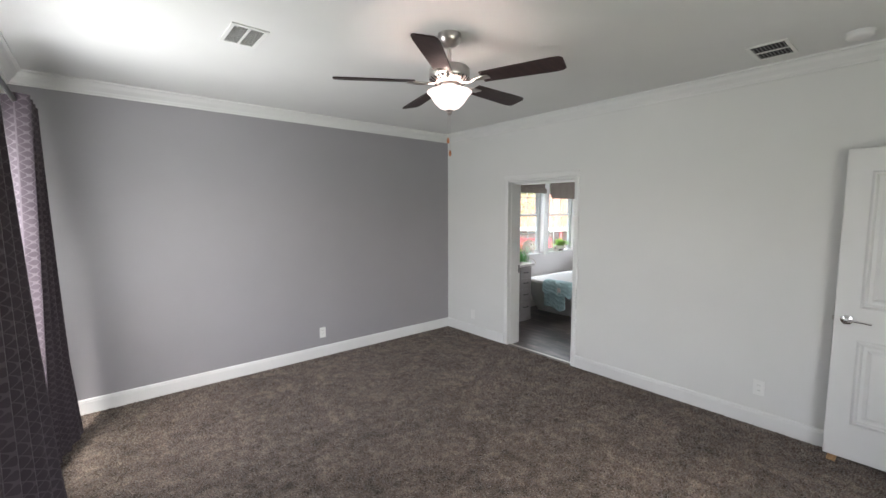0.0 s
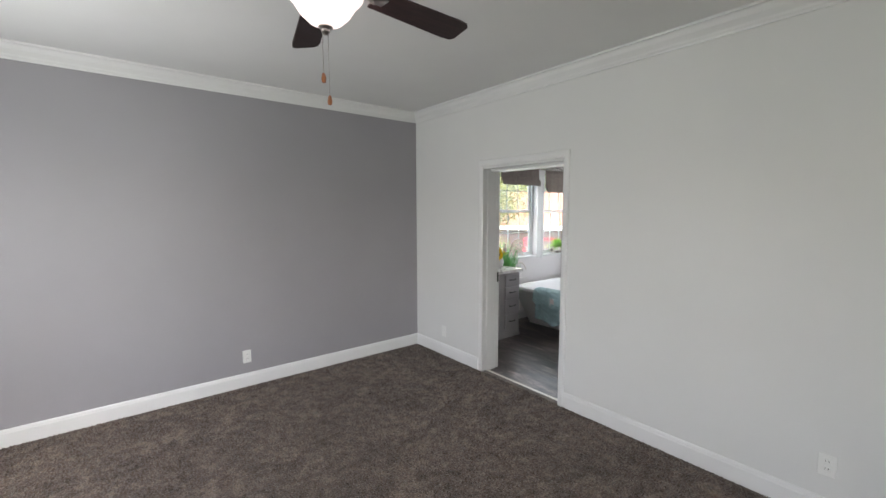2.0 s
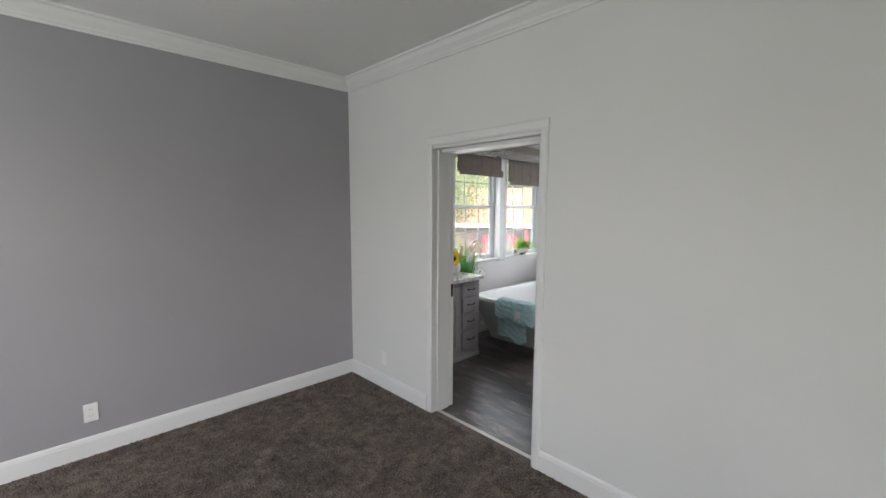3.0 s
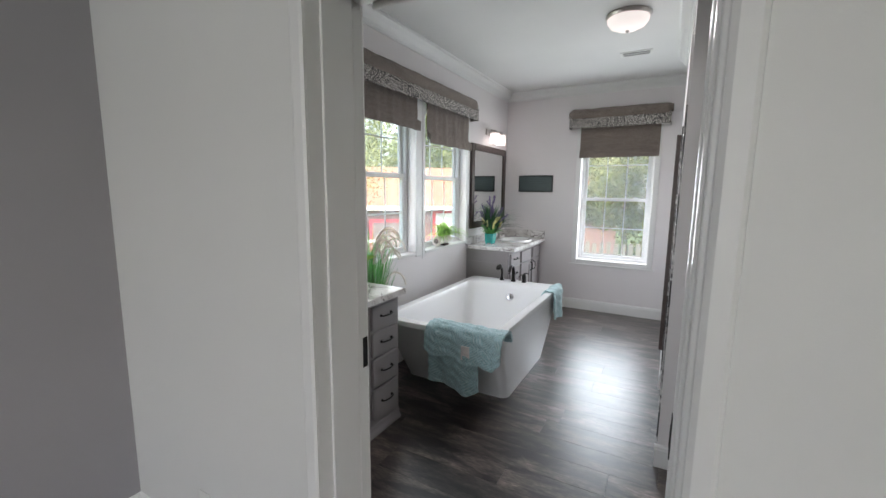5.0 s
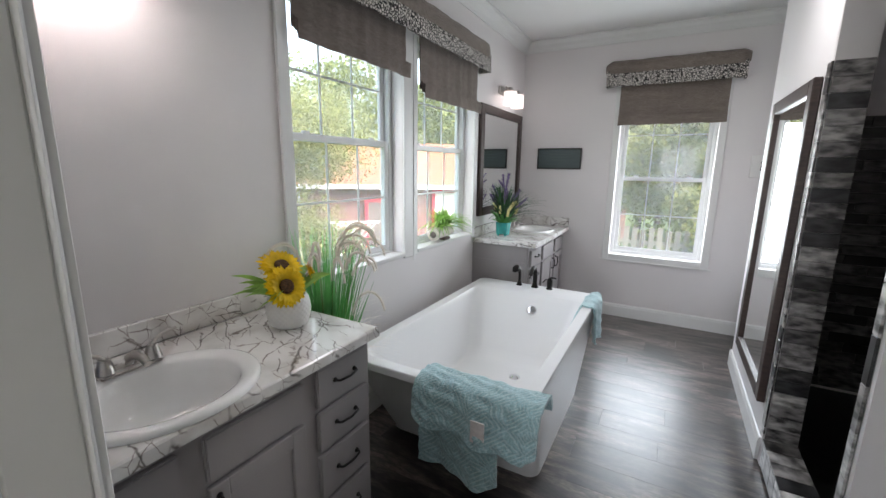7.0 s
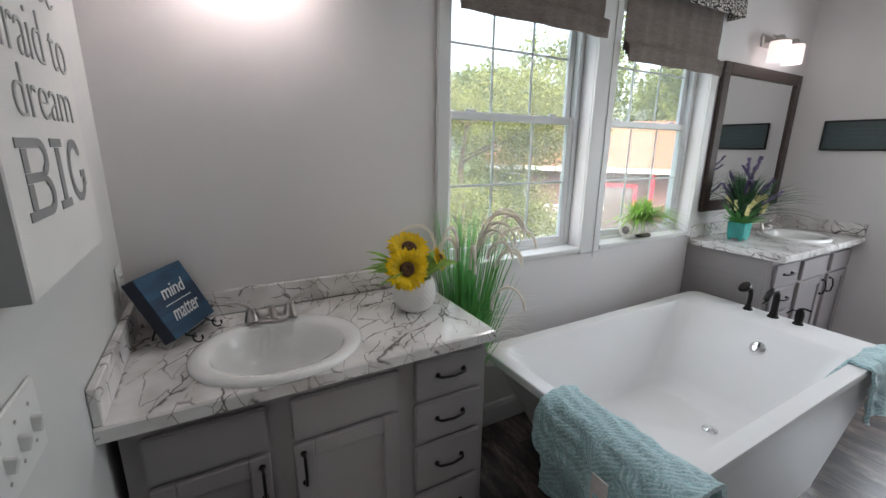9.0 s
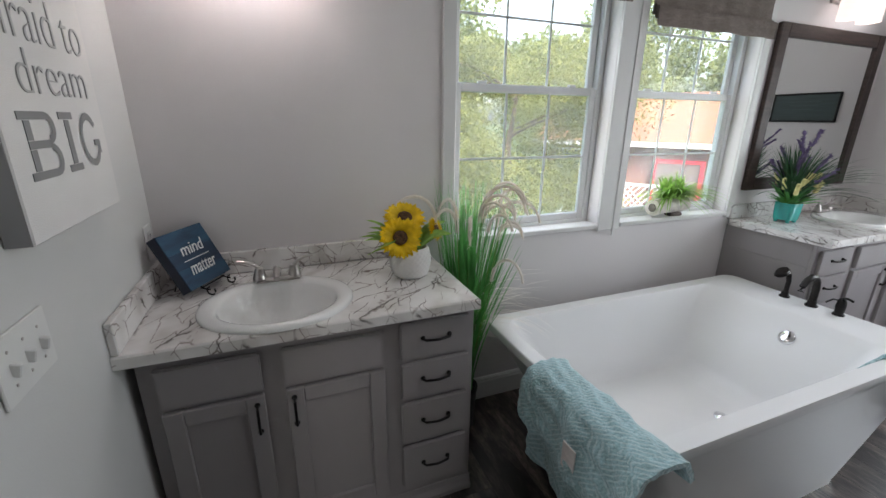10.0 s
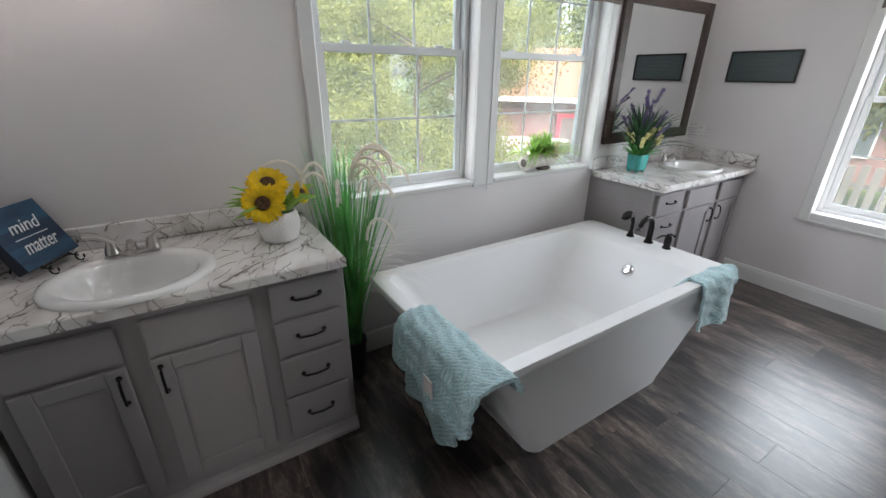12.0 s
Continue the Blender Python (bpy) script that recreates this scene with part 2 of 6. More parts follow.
def marble_material():
    """Pale laminate with thin slanting grey veins, wider smudges and soft clouds."""
    m = mat("veined_marble_laminate", (0.66, 0.64, 0.62), 0.22, coat=0.2)
    n, l = m.node_tree.nodes, m.node_tree.links
    p = n["Principled BSDF"]
    tc = n.new("ShaderNodeTexCoord")
    last = None
    wob, cen, amp = n.new("ShaderNodeTexNoise"), n.new("ShaderNodeVectorMath"), n.new("ShaderNodeVectorMath")
    wob.inputs["Scale"].default_value, wob.inputs["Detail"].default_value = 11, 4
    l.new(tc.outputs["Object"], wob.inputs["Vector"])
    cen.operation, amp.operation = "SUBTRACT", "SCALE"
    cen.inputs[1].default_value = (0.5, 0.5, 0.5)
    l.new(wob.outputs["Color"], cen.inputs[0])
    l.new(cen.outputs["Vector"], amp.inputs[0])
    amp.inputs["Scale"].default_value = 0.050
    bent = n.new("ShaderNodeVectorMath")
    l.new(tc.outputs["Object"], bent.inputs[0])
    l.new(amp.outputs["Vector"], bent.inputs[1])
    # turn, scale, line width, tone, gate range, shift
    for turn, scale, wide, tone, lo, hi, off in ((0.95, 11.0, 0.030, (0.28, 0.26, 0.255, 1), 0.46, 0.54, 0.0),
                                                 (0.60, 8.0, 0.018, (0.32, 0.28, 0.27, 1), 0.47, 0.56, 3.7),
                                                 (1.25, 17.0, 0.030, (0.45, 0.40, 0.39, 1), 0.46, 0.56, 8.1),
                                                 (0.85, 5.0, 0.160, (0.80, 0.775, 0.76, 1), 0.44, 0.60, 5.3)):
        spin, sq, cell = n.new("ShaderNodeMapping"), n.new("ShaderNodeMapping"), n.new("ShaderNodeTexVoronoi")
        spin.inputs["Rotation"].default_value = (0.35, 0.2, -turn)
        spin.inputs["Location"].default_value = (off, off * 0.6, 0)
        sq.inputs["Scale"].default_value = (0.24, 1.1, 0.8)
        cell.feature = "DISTANCE_TO_EDGE"
        cell.inputs["Scale"].default_value = scale
        l.new(bent.outputs["Vector"], spin.inputs["Vector"])
        l.new(spin.outputs["Vector"], sq.inputs["Vector"])
        l.new(sq.outputs["Vector"], cell.inputs["Vector"])
        ramp = n.new("ShaderNodeValToRGB")
        l.new(cell.outputs["Distance"], ramp.inputs["Fac"])
        e = ramp.color_ramp.elements
        e[0].color, e[1].color, e[0].position, e[1].position = tone, (1, 1, 1, 1), wide * 0.2, wide
        gate, gr, mx = n.new("ShaderNodeTexNoise"), n.new("ShaderNodeMapRange"), n.new("ShaderNodeMix")
        gate.inputs["Scale"].default_value, gate.inputs["Detail"].default_value = scale * 0.9, 3
        l.new(spin.outputs["Vector"], gate.inputs["Vector"])
        gr.inputs["From Min"].default_value, gr.inputs["From Max"].default_value = lo, hi
        l.new(gate.outputs["Fac"], gr.inputs["Value"])
        mx.data_type = "RGBA"
        l.new(gr.outputs["Result"], mx.inputs[0])
        mx.inputs[6].default_value = (1, 1, 1, 1)
        l.new(ramp.outputs["Color"], mx.inputs[7])
        if last is None:
            last = mx.outputs[2]
        else:
            mul = n.new("ShaderNodeVectorMath")
            mul.operation = "MULTIPLY"
            l.new(last, mul.inputs[0])
            l.new(mx.outputs[2], mul.inputs[1])
            last = mul.outputs["Vector"]
    tint, base, cloud = n.new("ShaderNodeVectorMath"), n.new("ShaderNodeValToRGB"), n.new("ShaderNodeTexNoise")
    cloud.inputs["Scale"].default_value = 8
    l.new(tc.outputs["Object"], cloud.inputs["Vector"])
    l.new(cloud.outputs["Fac"], base.inputs["Fac"])
    base.color_ramp.elements[0].color, base.color_ramp.elements[1].color = (0.60, 0.575, 0.555, 1), (0.80, 0.785, 0.77, 1)
    base.color_ramp.elements[0].position, base.color_ramp.elements[1].position = 0.33, 0.6
    tint.operation = "MULTIPLY"
    l.new(last, tint.inputs[0])
    l.new(base.outputs["Color"], tint.inputs[1])
    l.new(tint.outputs["Vector"], p.inputs["Base Color"])
    return m


def towel_material():
    """Aqua terry with a pale stitched chevron pattern."""
    m = mat("aqua_terry_towel", (0.33, 0.50, 0.53), 0.95, var=0.15, scale=26, bump=0.9, bscale=130, sheen=0.4, spec=0.05, fine=0.2)
    n, l = m.node_tree.nodes, m.node_tree.links
    tc, ck, pick = n.new("ShaderNodeTexCoord"), n.new("ShaderNodeTexChecker"), n.new("ShaderNodeMix")
    ck.inputs["Scale"].default_value = 13
    l.new(tc.outputs["Object"], ck.inputs["Vector"])
    l.new(ck.outputs["Fac"], pick.inputs[0])
    for slot, way in ((2, (1, 1, 1)), (3, (-1, -1, 1))):
        d, s = n.new("ShaderNodeVectorMath"), n.new("ShaderNodeMath")
        d.operation, s.operation = "DOT_PRODUCT", "SINE"
        d.inputs[1].default_value = [300 * q for q in way]
        l.new(tc.outputs["Object"], d.inputs[0])
        l.new(d.outputs["Value"], s.inputs[0])
        l.new(s.outputs[0], pick.inputs[slot])
    mr, mx = n.new("ShaderNodeMapRange"), n.new("ShaderNodeMix")
    mr.inputs["From Min"].default_value, mr.inputs["From Max"].default_value = 0.2, 0.9
    mr.inputs["To Max"].default_value = 0.55
    l.new(pick.outputs[0], mr.inputs["Value"])
    mx.data_type = "RGBA"
    l.new(mr.outputs["Result"], mx.inputs[0])
    p = n["Principled BSDF"]
    l.new(p.inputs["Base Color"].links[0].from_socket, mx.inputs[6])
    mx.inputs[7].default_value = (0.62, 0.75, 0.76, 1)
    l.new(mx.outputs[2], p.inputs["Base Color"])
    return m


def glass_material():
    m = bpy.data.materials.new("window_glass")
    m.use_nodes = True
    n, l = m.node_tree.nodes, m.node_tree.links
    n.remove(n["Principled BSDF"])
    a, b, x = n.new("ShaderNodeBsdfTransparent"), n.new("ShaderNodeBsdfGlossy"), n.new("ShaderNodeMixShader")
    a.inputs["Color"].default_value = (0.95, 0.97, 0.965, 1)
    # pale translucent share in the glass imitates veiling glare over the outdoor view
    veil, veil_mix = n.new("ShaderNodeBsdfTranslucent"), n.new("ShaderNodeMixShader")
    veil.inputs["Color"].default_value = (0.9, 0.92, 0.9, 1)
    veil_mix.inputs[0].default_value = 0.095
    l.new(a.outputs[0], veil_mix.inputs[1])
    l.new(veil.outputs[0], veil_mix.inputs[2])
    b.inputs["Roughness"].default_value = 0.02
    x.inputs[0].default_value = 0.014
    l.new(veil_mix.outputs[0], x.inputs[1])
    l.new(b.outputs[0], x.inputs[2])
    l.new(x.outputs[0], n["Material Output"].inputs["Surface"])
    return m


def tile_material(name="wood_look_tile", tone=1.0):
    m = mat(name, (0.5, 0.5, 0.5), 0.28, coat=0.2)
    n, l = m.node_tree.nodes, m.node_tree.links
    oi, r = n.new("ShaderNodeObjectInfo"), n.new("ShaderNodeValToRGB")
    e = r.color_ramp.elements
    e[0].color, e[1].color = (0.02, 0.02, 0.021, 1), (0.42, 0.41, 0.40, 1)
    for pos, c in ((0.18, (0.03, 0.03, 0.03, 1)), (0.30, (0.14, 0.13, 0.125, 1)), (0.65, (0.20, 0.19, 0.185, 1)), (0.85, (0.30, 0.29, 0.28, 1))):
        x = e.new(pos)
        x.color = c
    l.new(oi.outputs["Random"], r.inputs["Fac"])
    tc, mp, nz, mr, mul = (n.new("ShaderNodeTexCoord"), n.new("ShaderNodeMapping"), n.new("ShaderNodeTexNoise"),
                           n.new("ShaderNodeMapRange"), n.new("ShaderNodeVectorMath"))
    mp.inputs["Scale"].default_value = (1, 1, 2.6)
    nz.inputs["Scale"].default_value, nz.inputs["Detail"].default_value = 13, 9
    l.new(tc.outputs["Object"], mp.inputs["Vector"])
    l.new(oi.outputs["Random"], mp.inputs["Location"])
    l.new(mp.outputs["Vector"], nz.inputs["Vector"])
    mr.inputs["From Min"].default_value, mr.inputs["From Max"].default_value = 0.35, 0.65
    mr.inputs["To Min"].default_value, mr.inputs["To Max"].default_value = 0.12 * tone, 1.9 * tone
    l.new(nz.outputs["Fac"], mr.inputs["Value"])
    mul.operation = "SCALE"
    l.new(r.outputs["Color"], mul.inputs[0])
    l.new(mr.outputs["Result"], mul.inputs["Scale"])
    l.new(mul.outputs["Vector"], n["Principled BSDF"].inputs["Base Color"])
    return m


M_pebble, M_marble, M_glass, M_tile = pebble_material(), marble_material(), glass_material(), tile_material()
M_towel = towel_material()
M_tiledark = tile_material("charcoal_wood_look_tile", 0.28)

# ---- builders ----
ORIGIN = {}


def part(name, bm, material, parent=None, label="", smooth=False):
    """Links a bmesh, given in world metres, as one mesh object, alone or under a thing or a part."""
    o = ORIGIN.get(parent.name, Vector()) if parent else Vector()
    bm.transform(Matrix.Translation(-o))
    bmesh.ops.recalc_face_normals(bm, faces=bm.faces)
    me = bpy.data.meshes.new(name)
    bm.to_mesh(me)
    bm.free()
    for q in me.polygons:
        q.use_smooth = smooth
    if smooth:
        me.set_sharp_from_angle(angle=radians(46))
    me.materials.append(material)
    ob = new(name, me)
    if parent:
        ob.parent = parent
    ORIGIN[ob.name] = o
    if label:
        tagged(ob, label)
    return ob


def thing(name, at, label, category, group=""):
    ob = new(name)
    ob.location = at
    ob.empty_display_size = 0.05
    ORIGIN[ob.name] = Vector(at)
    return tagged(ob, label, category, group)


def solo(ob, label, category, group="", kind=""):
    return tagged(ob, label, category, group, kind)


def cube(x0, x1, y0, y1, z0, z1, bevel=0.0, bm=None, seg=1):
    one = bmesh.new()
    bmesh.ops.create_cube(one, size=1, matrix=Matrix.Translation(((x0 + x1) / 2, (y0 + y1) / 2, (z0 + z1) / 2))
                          @ Matrix.Diagonal((abs(x1 - x0), abs(y1 - y0), abs(z1 - z0), 1)))
    if bevel:
        bmesh.ops.bevel(one, geom=one.edges[:], offset=bevel, segments=seg, affect="EDGES")
    return merge(bm, one)


def merge(bm, one):
    if bm is None:
        return one
    me = bpy.data.meshes.new("t")
    one.to_mesh(me)
    one.free()
    bm.from_mesh(me)
    bpy.data.meshes.remove(me)
    return bm


def lathe(profile, at=(0, 0, 0), n=24, m=None, bm=None, sx=1.0, sy=1.0):
    """Turns (radius, height) pairs round z."""
    one = bmesh.new()
    rings = []
    for r, z in profile:
        if r < 1e-5:
            rings.append([one.verts.new((0, 0, z))])
        else:
            rings.append([one.verts.new((r * sx * math.cos(a), r * sy * math.sin(a), z)) for a in [2 * math.pi * i / n for i in range(n)]])
    for a, b in zip(rings, rings[1:]):
        for i in range(n):
            j = (i + 1) % n
            if len(a) == 1 and len(b) > 1:
                one.faces.new((a[0], b[i], b[j]))
            elif len(b) == 1 and len(a) > 1:
                one.faces.new((a[i], a[j], b[0]))
            elif len(a) > 1:
                one.faces.new((a[i], a[j], b[j], b[i]))
    one.transform(Matrix.Translation(at) @ (m or Matrix()))
    return merge(bm, one)


def tube(points, r, n=8, bm=None, taper=None):
    """A round bar along points."""
    one = bmesh.new()
    pts = [Vector(p) for p in points]
    rings = []
    for i, p in enumerate(pts):
        d = (pts[min(i + 1, len(pts) - 1)] - pts[max(i - 1, 0)]).normalized()
        u = d.cross(Vector((0, 0, 1)) if abs(d.z) < 0.9 else Vector((1, 0, 0))).normalized()
        v = d.cross(u)
        k = r if taper is None else r + (taper - r) * i / (len(pts) - 1)
        rings.append([one.verts.new(p + (u * math.cos(a) + v * math.sin(a)) * k) for a in [2 * math.pi * j / n for j in range(n)]])
    for a, b in zip(rings, rings[1:]):
        for i in range(n):
            one.faces.new((a[i], a[(i + 1) % n], b[(i + 1) % n], b[i]))
    one.faces.new(rings[0])
    one.faces.new(rings[-1])
    return merge(bm, one)


def arc(c, r, a0, a1, n, u, v):
    c, u, v = Vector(c), Vector(u), Vector(v)
    return [c + u * (r * math.cos(radians(a0 + (a1 - a0) * i / n))) + v * (r * math.sin(radians(a0 + (a1 - a0) * i / n))) for i in range(n + 1)]


def extrude(profile, start, end, out, up=(0, 0, 1), bm=None):
    """Runs a profile of (out, up) pairs from start to end."""
    one = bmesh.new()
    s, e, o, u = Vector(start), Vector(end), Vector(out), Vector(up)
    a = [one.verts.new(s + o * p + u * q) for p, q in profile]
    b = [one.verts.new(e + o * p + u * q) for p, q in profile]
    k = len(profile)
    for i in range(k):
        one.faces.new((a[i], a[(i + 1) % k], b[(i + 1) % k], b[i]))
    one.faces.new(a)
    one.faces.new(b[::-1])
    return merge(bm, one)


def wall(name, axis, at, thick, u0, u1, z0, z1, material, holes=()):
    """A wall along x (axis 'x': at is its y) or y, with openings (u0, u1, z0, z1)."""
    bm = bmesh.new()
    cuts = sorted({u0, u1, *[h[0] for h in holes], *[h[1] for h in holes]})
    for a, b in zip(cuts, cuts[1:]):
        spans, low = [], z0
        for h in sorted([h for h in holes if h[0] <= a and h[1] >= b], key=lambda h: h[2]):
            if h[2] > low:
                spans.append((low, h[2]))
            low = h[3]
        spans.append((low, z1))
        for c, d in spans:
            if axis == "x":
                cube(a, b, at, at + thick, c, d, bm=bm)
            else:
                cube(at, at + thick, a, b, c, d, bm=bm)
    bmesh.ops.remove_doubles(bm, verts=bm.verts, dist=1e-5)
    ob = part(name, bm, material)
    return tagged(ob, "", "wall", "", "structure")


def text_mesh(words, size, depth, spacing=1.0, thin=0.0):
    cu = bpy.data.curves.new("text", "FONT")
    cu.body, cu.size, cu.extrude, cu.space_character, cu.offset = words, size, depth, spacing, -thin
    ob = new("text", cu)
    bpy.context.view_layer.update()
    me = bpy.data.meshes.new_from_object(ob.evaluated_get(bpy.context.evaluated_depsgraph_get()))
    bpy.data.objects.remove(ob)
    bpy.data.curves.remove(cu)
    bm = bmesh.new()
    bm.from_mesh(me)
    bpy.data.meshes.remove(me)
    return bm


# ---- structure ----
wall("wall_north_bedroom", "x", 0, 0.15, -4.45, 0.0, -0.1, 2.8, M_grey)
W1, W2 = (1.368, 2.196), (2.345, 3.188)
ZS, ZT = 0.885, 2.20
wall("wall_north_bathroom", "x", 0, 0.15, 0.0, XE + 0.15, -0.1, 2.8, M_bath, [(*W1, ZS, ZT), (*W2, ZS, ZT)])
DOOR = (-1.985, -1.083, -0.1, 1.985)
wall("wall_partition", "y", 0, XB, -5.4, 0, -0.1, 2.8, M_white, [DOOR])
wall("wall_west", "y", -4.33, 0.15, -5.4, 0, -0.1, 2.8, M_white, [(-2.25, -0.75, 0.75, 2.1)])
# the opening here is made up and unseen; it only holds the fill lamp
wall("wall_south_bedroom", "x", -5.55, 0.15, -4.45, XB, -0.1, 2.8, M_white, [(-3.4, -1.8, 0.75, 2.1)])
EW = (-1.735, -0.955)
wall("wall_east", "y", XE, 0.15, -3.1, 0, -0.1, 2.8, M_bath, [(*EW, 0.615, ZT)])
wall("wall_mirror", "x", YM - 0.13, 0.13, 2.47, 3.70, -0.1, 2.8, M_bath)
wall("wall_pillar", "x", YM - 0.13, 0.13, 1.54, 1.60, -0.1, 2.8, M_bath)
wall("wall_shower_header", "x", YM - 0.13, 0.13, 1.60, 2.47, 2.45, 2.8, M_bath)
wall("wall_shower_west", "y", 1.54, 0.06, -3.1, YM - 0.13, -0.1, 2.8, M_bath)
wall("wall_shower_east", "y", 3.57, 0.13, -3.1, YM - 0.13, -0.1, 2.8, M_bath)
wall("wall_south_bathroom", "x", -3.25, 0.15, XB, XE + 0.15, -0.1, 2.8, M_bath)
solo(part("ceiling", cube(-4.18, 0.0, -5.4, 0.0, ZC, ZC + 0.1), M_ceil), "", "ceiling", kind="structure")
solo(part("ceiling_bathroom", cube(XB, XE, -3.1, 0.0, ZC, ZC + 0.1), M_ceil), "", "ceiling", kind="structure")
solo(part("roof_deck", cube(-4.45, XE + 0.15, -5.55, 0.15, 2.8, 2.9), M_ceil), "", "roof", kind="structure")
solo(part("floor_carpet", cube(-4.18, 0.0, -5.4, 0.0, -0.1, 0.0), M_carpet), "", "carpet", kind="structure")
solo(part("floor_carpet_doorway", cube(0.0, 0.05, -1.985, -1.083, -0.1, -0.001), M_carpet), "", "carpet", kind="structure")
part_strip = part("threshold_strip", cube(0.052, 0.09, -1.985, -1.083, -0.1, -0.004, 0.003), M_strip)
solo(part_strip, "", "threshold", kind="structure")



def carpet_pile():
    """Cut-pile tufts, each a small leaning pyramid."""
    rs = np.random.RandomState(4)
    g = 0.0145
    xs, ys = np.meshgrid(np.arange(-4.17, 0.0, g), np.arange(-5.39, 0.0, g))
    n = xs.size
    c = np.stack([xs.ravel() + rs.uniform(-0.4, 0.4, n) * g, ys.ravel() + rs.uniform(-0.4, 0.4, n) * g, np.full(n, 0.0)], 1)
    c[:, 0], c[:, 1] = np.minimum(c[:, 0], -0.012), np.minimum(c[:, 1], -0.012)
    a0 = rs.uniform(0, 2.1, n)
    q = np.empty((n, 4, 3))
    for k in range(3):
        a = a0 + k * 2.0944
        q[:, k] = c + np.stack([np.cos(a) * 0.0095, np.sin(a) * 0.0095, np.zeros(n)], 1)
    q[:, 3] = c + np.stack([rs.uniform(-0.007, 0.007, n), rs.uniform(-0.007, 0.007, n), rs.uniform(0.003, 0.010, n)], 1)
    i = np.arange(n)[:, None] * 4
    f = np.concatenate([i + np.array([[0, 1, 3]]), i + np.array([[1, 2, 3]]), i + np.array([[2, 0, 3]])], 0)
    me = bpy.data.meshes.new("carpet_pile")
    me.from_pydata(q.reshape(-1, 3).tolist(), [], f.tolist())
    me.materials.append(M_carpet)
    ob = new("carpet_pile", me)
    ob.parent = bpy.data.objects["floor_carpet"]
    return tagged(ob, kind="stuff")


carpet_pile()
CROWN = [(0, -0.10), (0.010, -0.10), (0.013, -0.088), (0.020, -0.082), (0.026, -0.070), (0.052, -0.045), (0.064, -0.024), (0.070, -0.016), (0.085, -0.013), (0.085, 0), (0, 0)]
BASE = [(0, 0), (0.014, 0), (0.014, 0.098), (0.011, 0.104), (0.011, 0.112), (0.006, 0.122), (0, 0.125)]


def run(name, profile, z, a, b, out):
    ob = part(name, extrude(profile, (*a, z), (*b, z), out), M_trim)
    return tagged(ob, "", "moulding", "", "structure")


run("crown_trim", CROWN, ZC, (-4.18, 0), (0, 0), (0, -1, 0))
run("crown_trim", CROWN, ZC, (0, 0), (0, -5.4), (-1, 0, 0))
run("crown_trim", CROWN, ZC, (-4.18, 0), (-4.18, -5.4), (1, 0, 0))
run("crown_trim", CROWN, ZC, (XB, 0), (XE, 0), (0, -1, 0))
run("crown_trim", CROWN, ZC, (XE, 0), (XE, -3.1), (-1, 0, 0))
run("crown_trim", CROWN, ZC, (1.54, YM), (3.70, YM), (0, 1, 0))
run("crown_trim", CROWN, ZC, (XB, 0), (XB, -3.1), (1, 0, 0))
run("baseboard", BASE, 0, (-4.18, 0), (0, 0), (0, -1, 0))
run("baseboard", BASE, 0, (0, 0), (0, -1.045), (-1, 0, 0))
run("baseboard", BASE, 0, (0, -2.034), (0, -5.4), (-1, 0, 0))
run("baseboard", BASE, 0, (-4.18, 0), (-4.18, -5.4), (1, 0, 0))
run("baseboard", BASE, ZB, (1.26, 0), (3.28, 0), (0, -1, 0))
run("baseboard", BASE, ZB, (XE, -0.53), (XE, -3.1), (-1, 0, 0))
run("baseboard", BASE, ZB, (2.51, YM), (3.70, YM), (0, 1, 0))
run("baseboard", BASE, ZB, (1.54, YM - 0.13), (1.54, YM + 0.014), (-1, 0, 0))
run("baseboard", BASE, ZB, (3.70, YM + 0.014), (3.70, -3.1), (1, 0, 0))

# casings of the doorway, with a split pocket jamb
CAS = [(0, 0), (0.010, 0), (0.016, 0.012), (0.016, 0.048), (0.010, 0.058), (0, 0.062)]
for xs, out in ((0.0, (-1, 0, 0)), (XB, (1, 0, 0))):
    bm = extrude([(p * 0.6, q * 0.8) for p, q in CAS], (xs, -1.095, -0.01), (xs, -1.095, 1.989), out, (0, 1, 0))
    extrude([(p, q * 0.78) for p, q in CAS], (xs, -1.986, -0.01), (xs, -1.986, 1.989), out, (0, -1, 0), bm)
    extrude(CAS, (xs, -2.034, 1.989), (xs, -1.046, 1.989), out, (0, 0, 1), bm)
    solo(part("trim_doorway", bm, M_trim), "", "door casing", kind="structure")
bm = cube(0.0, XB, -1.095, -1.083, -0.01, 1.985, 0.002)
cube(0.0, XB, -1.985, -1.975, -0.01, 1.985, 0.002, bm)
cube(0.0, XB, -1.975, -1.095, 1.967, 1.985, 0.002, bm)
for xs, xe in ((0.050, 0.171), (0.2135, 0.219)):
    cube(xs, xe, -1.104, -1.095, -0.01, 1.967, 0.003, bm)
    cube(xs, xe, -1.140, -1.975, 1.945, 1.967, 0.003, bm)
for xs, xe in ((0.012, 0.060), (0.150, 0.205)):
    cube(xs, xe, -1.975, -1.968, -0.01, 1.945, 0.003, bm)
solo(part("jamb_doorway", bm, M_trim), "", "door jamb", kind="structure")
pdoor = thing("pocket_door", (0.116, -1.115, 0.0), "white edge of a pocket door slid into the wall", "door")
part("leaf", cube(0.1711, 0.2134, -1.1025, -1.0955, 0.003, 1.95, 0.002), M_trim, pdoor)
pull = part("pull_plate", cube(0.190, 0.212, -1.1045, -1.1020, 0.87, 0.97, 0.001), M_bronze, pdoor, "dark bronze edge pull")
part("finger_cup", cube(0.195, 0.207, -1.1058, -1.1047, 0.895, 0.945, 0.0003), M_dark, pull)
strike = part("strike_plate", cube(0.176, 0.200, -1.968, -1.9655, 0.86, 0.96, 0.001), M_bronze, pdoor, "dark bronze strike plate")
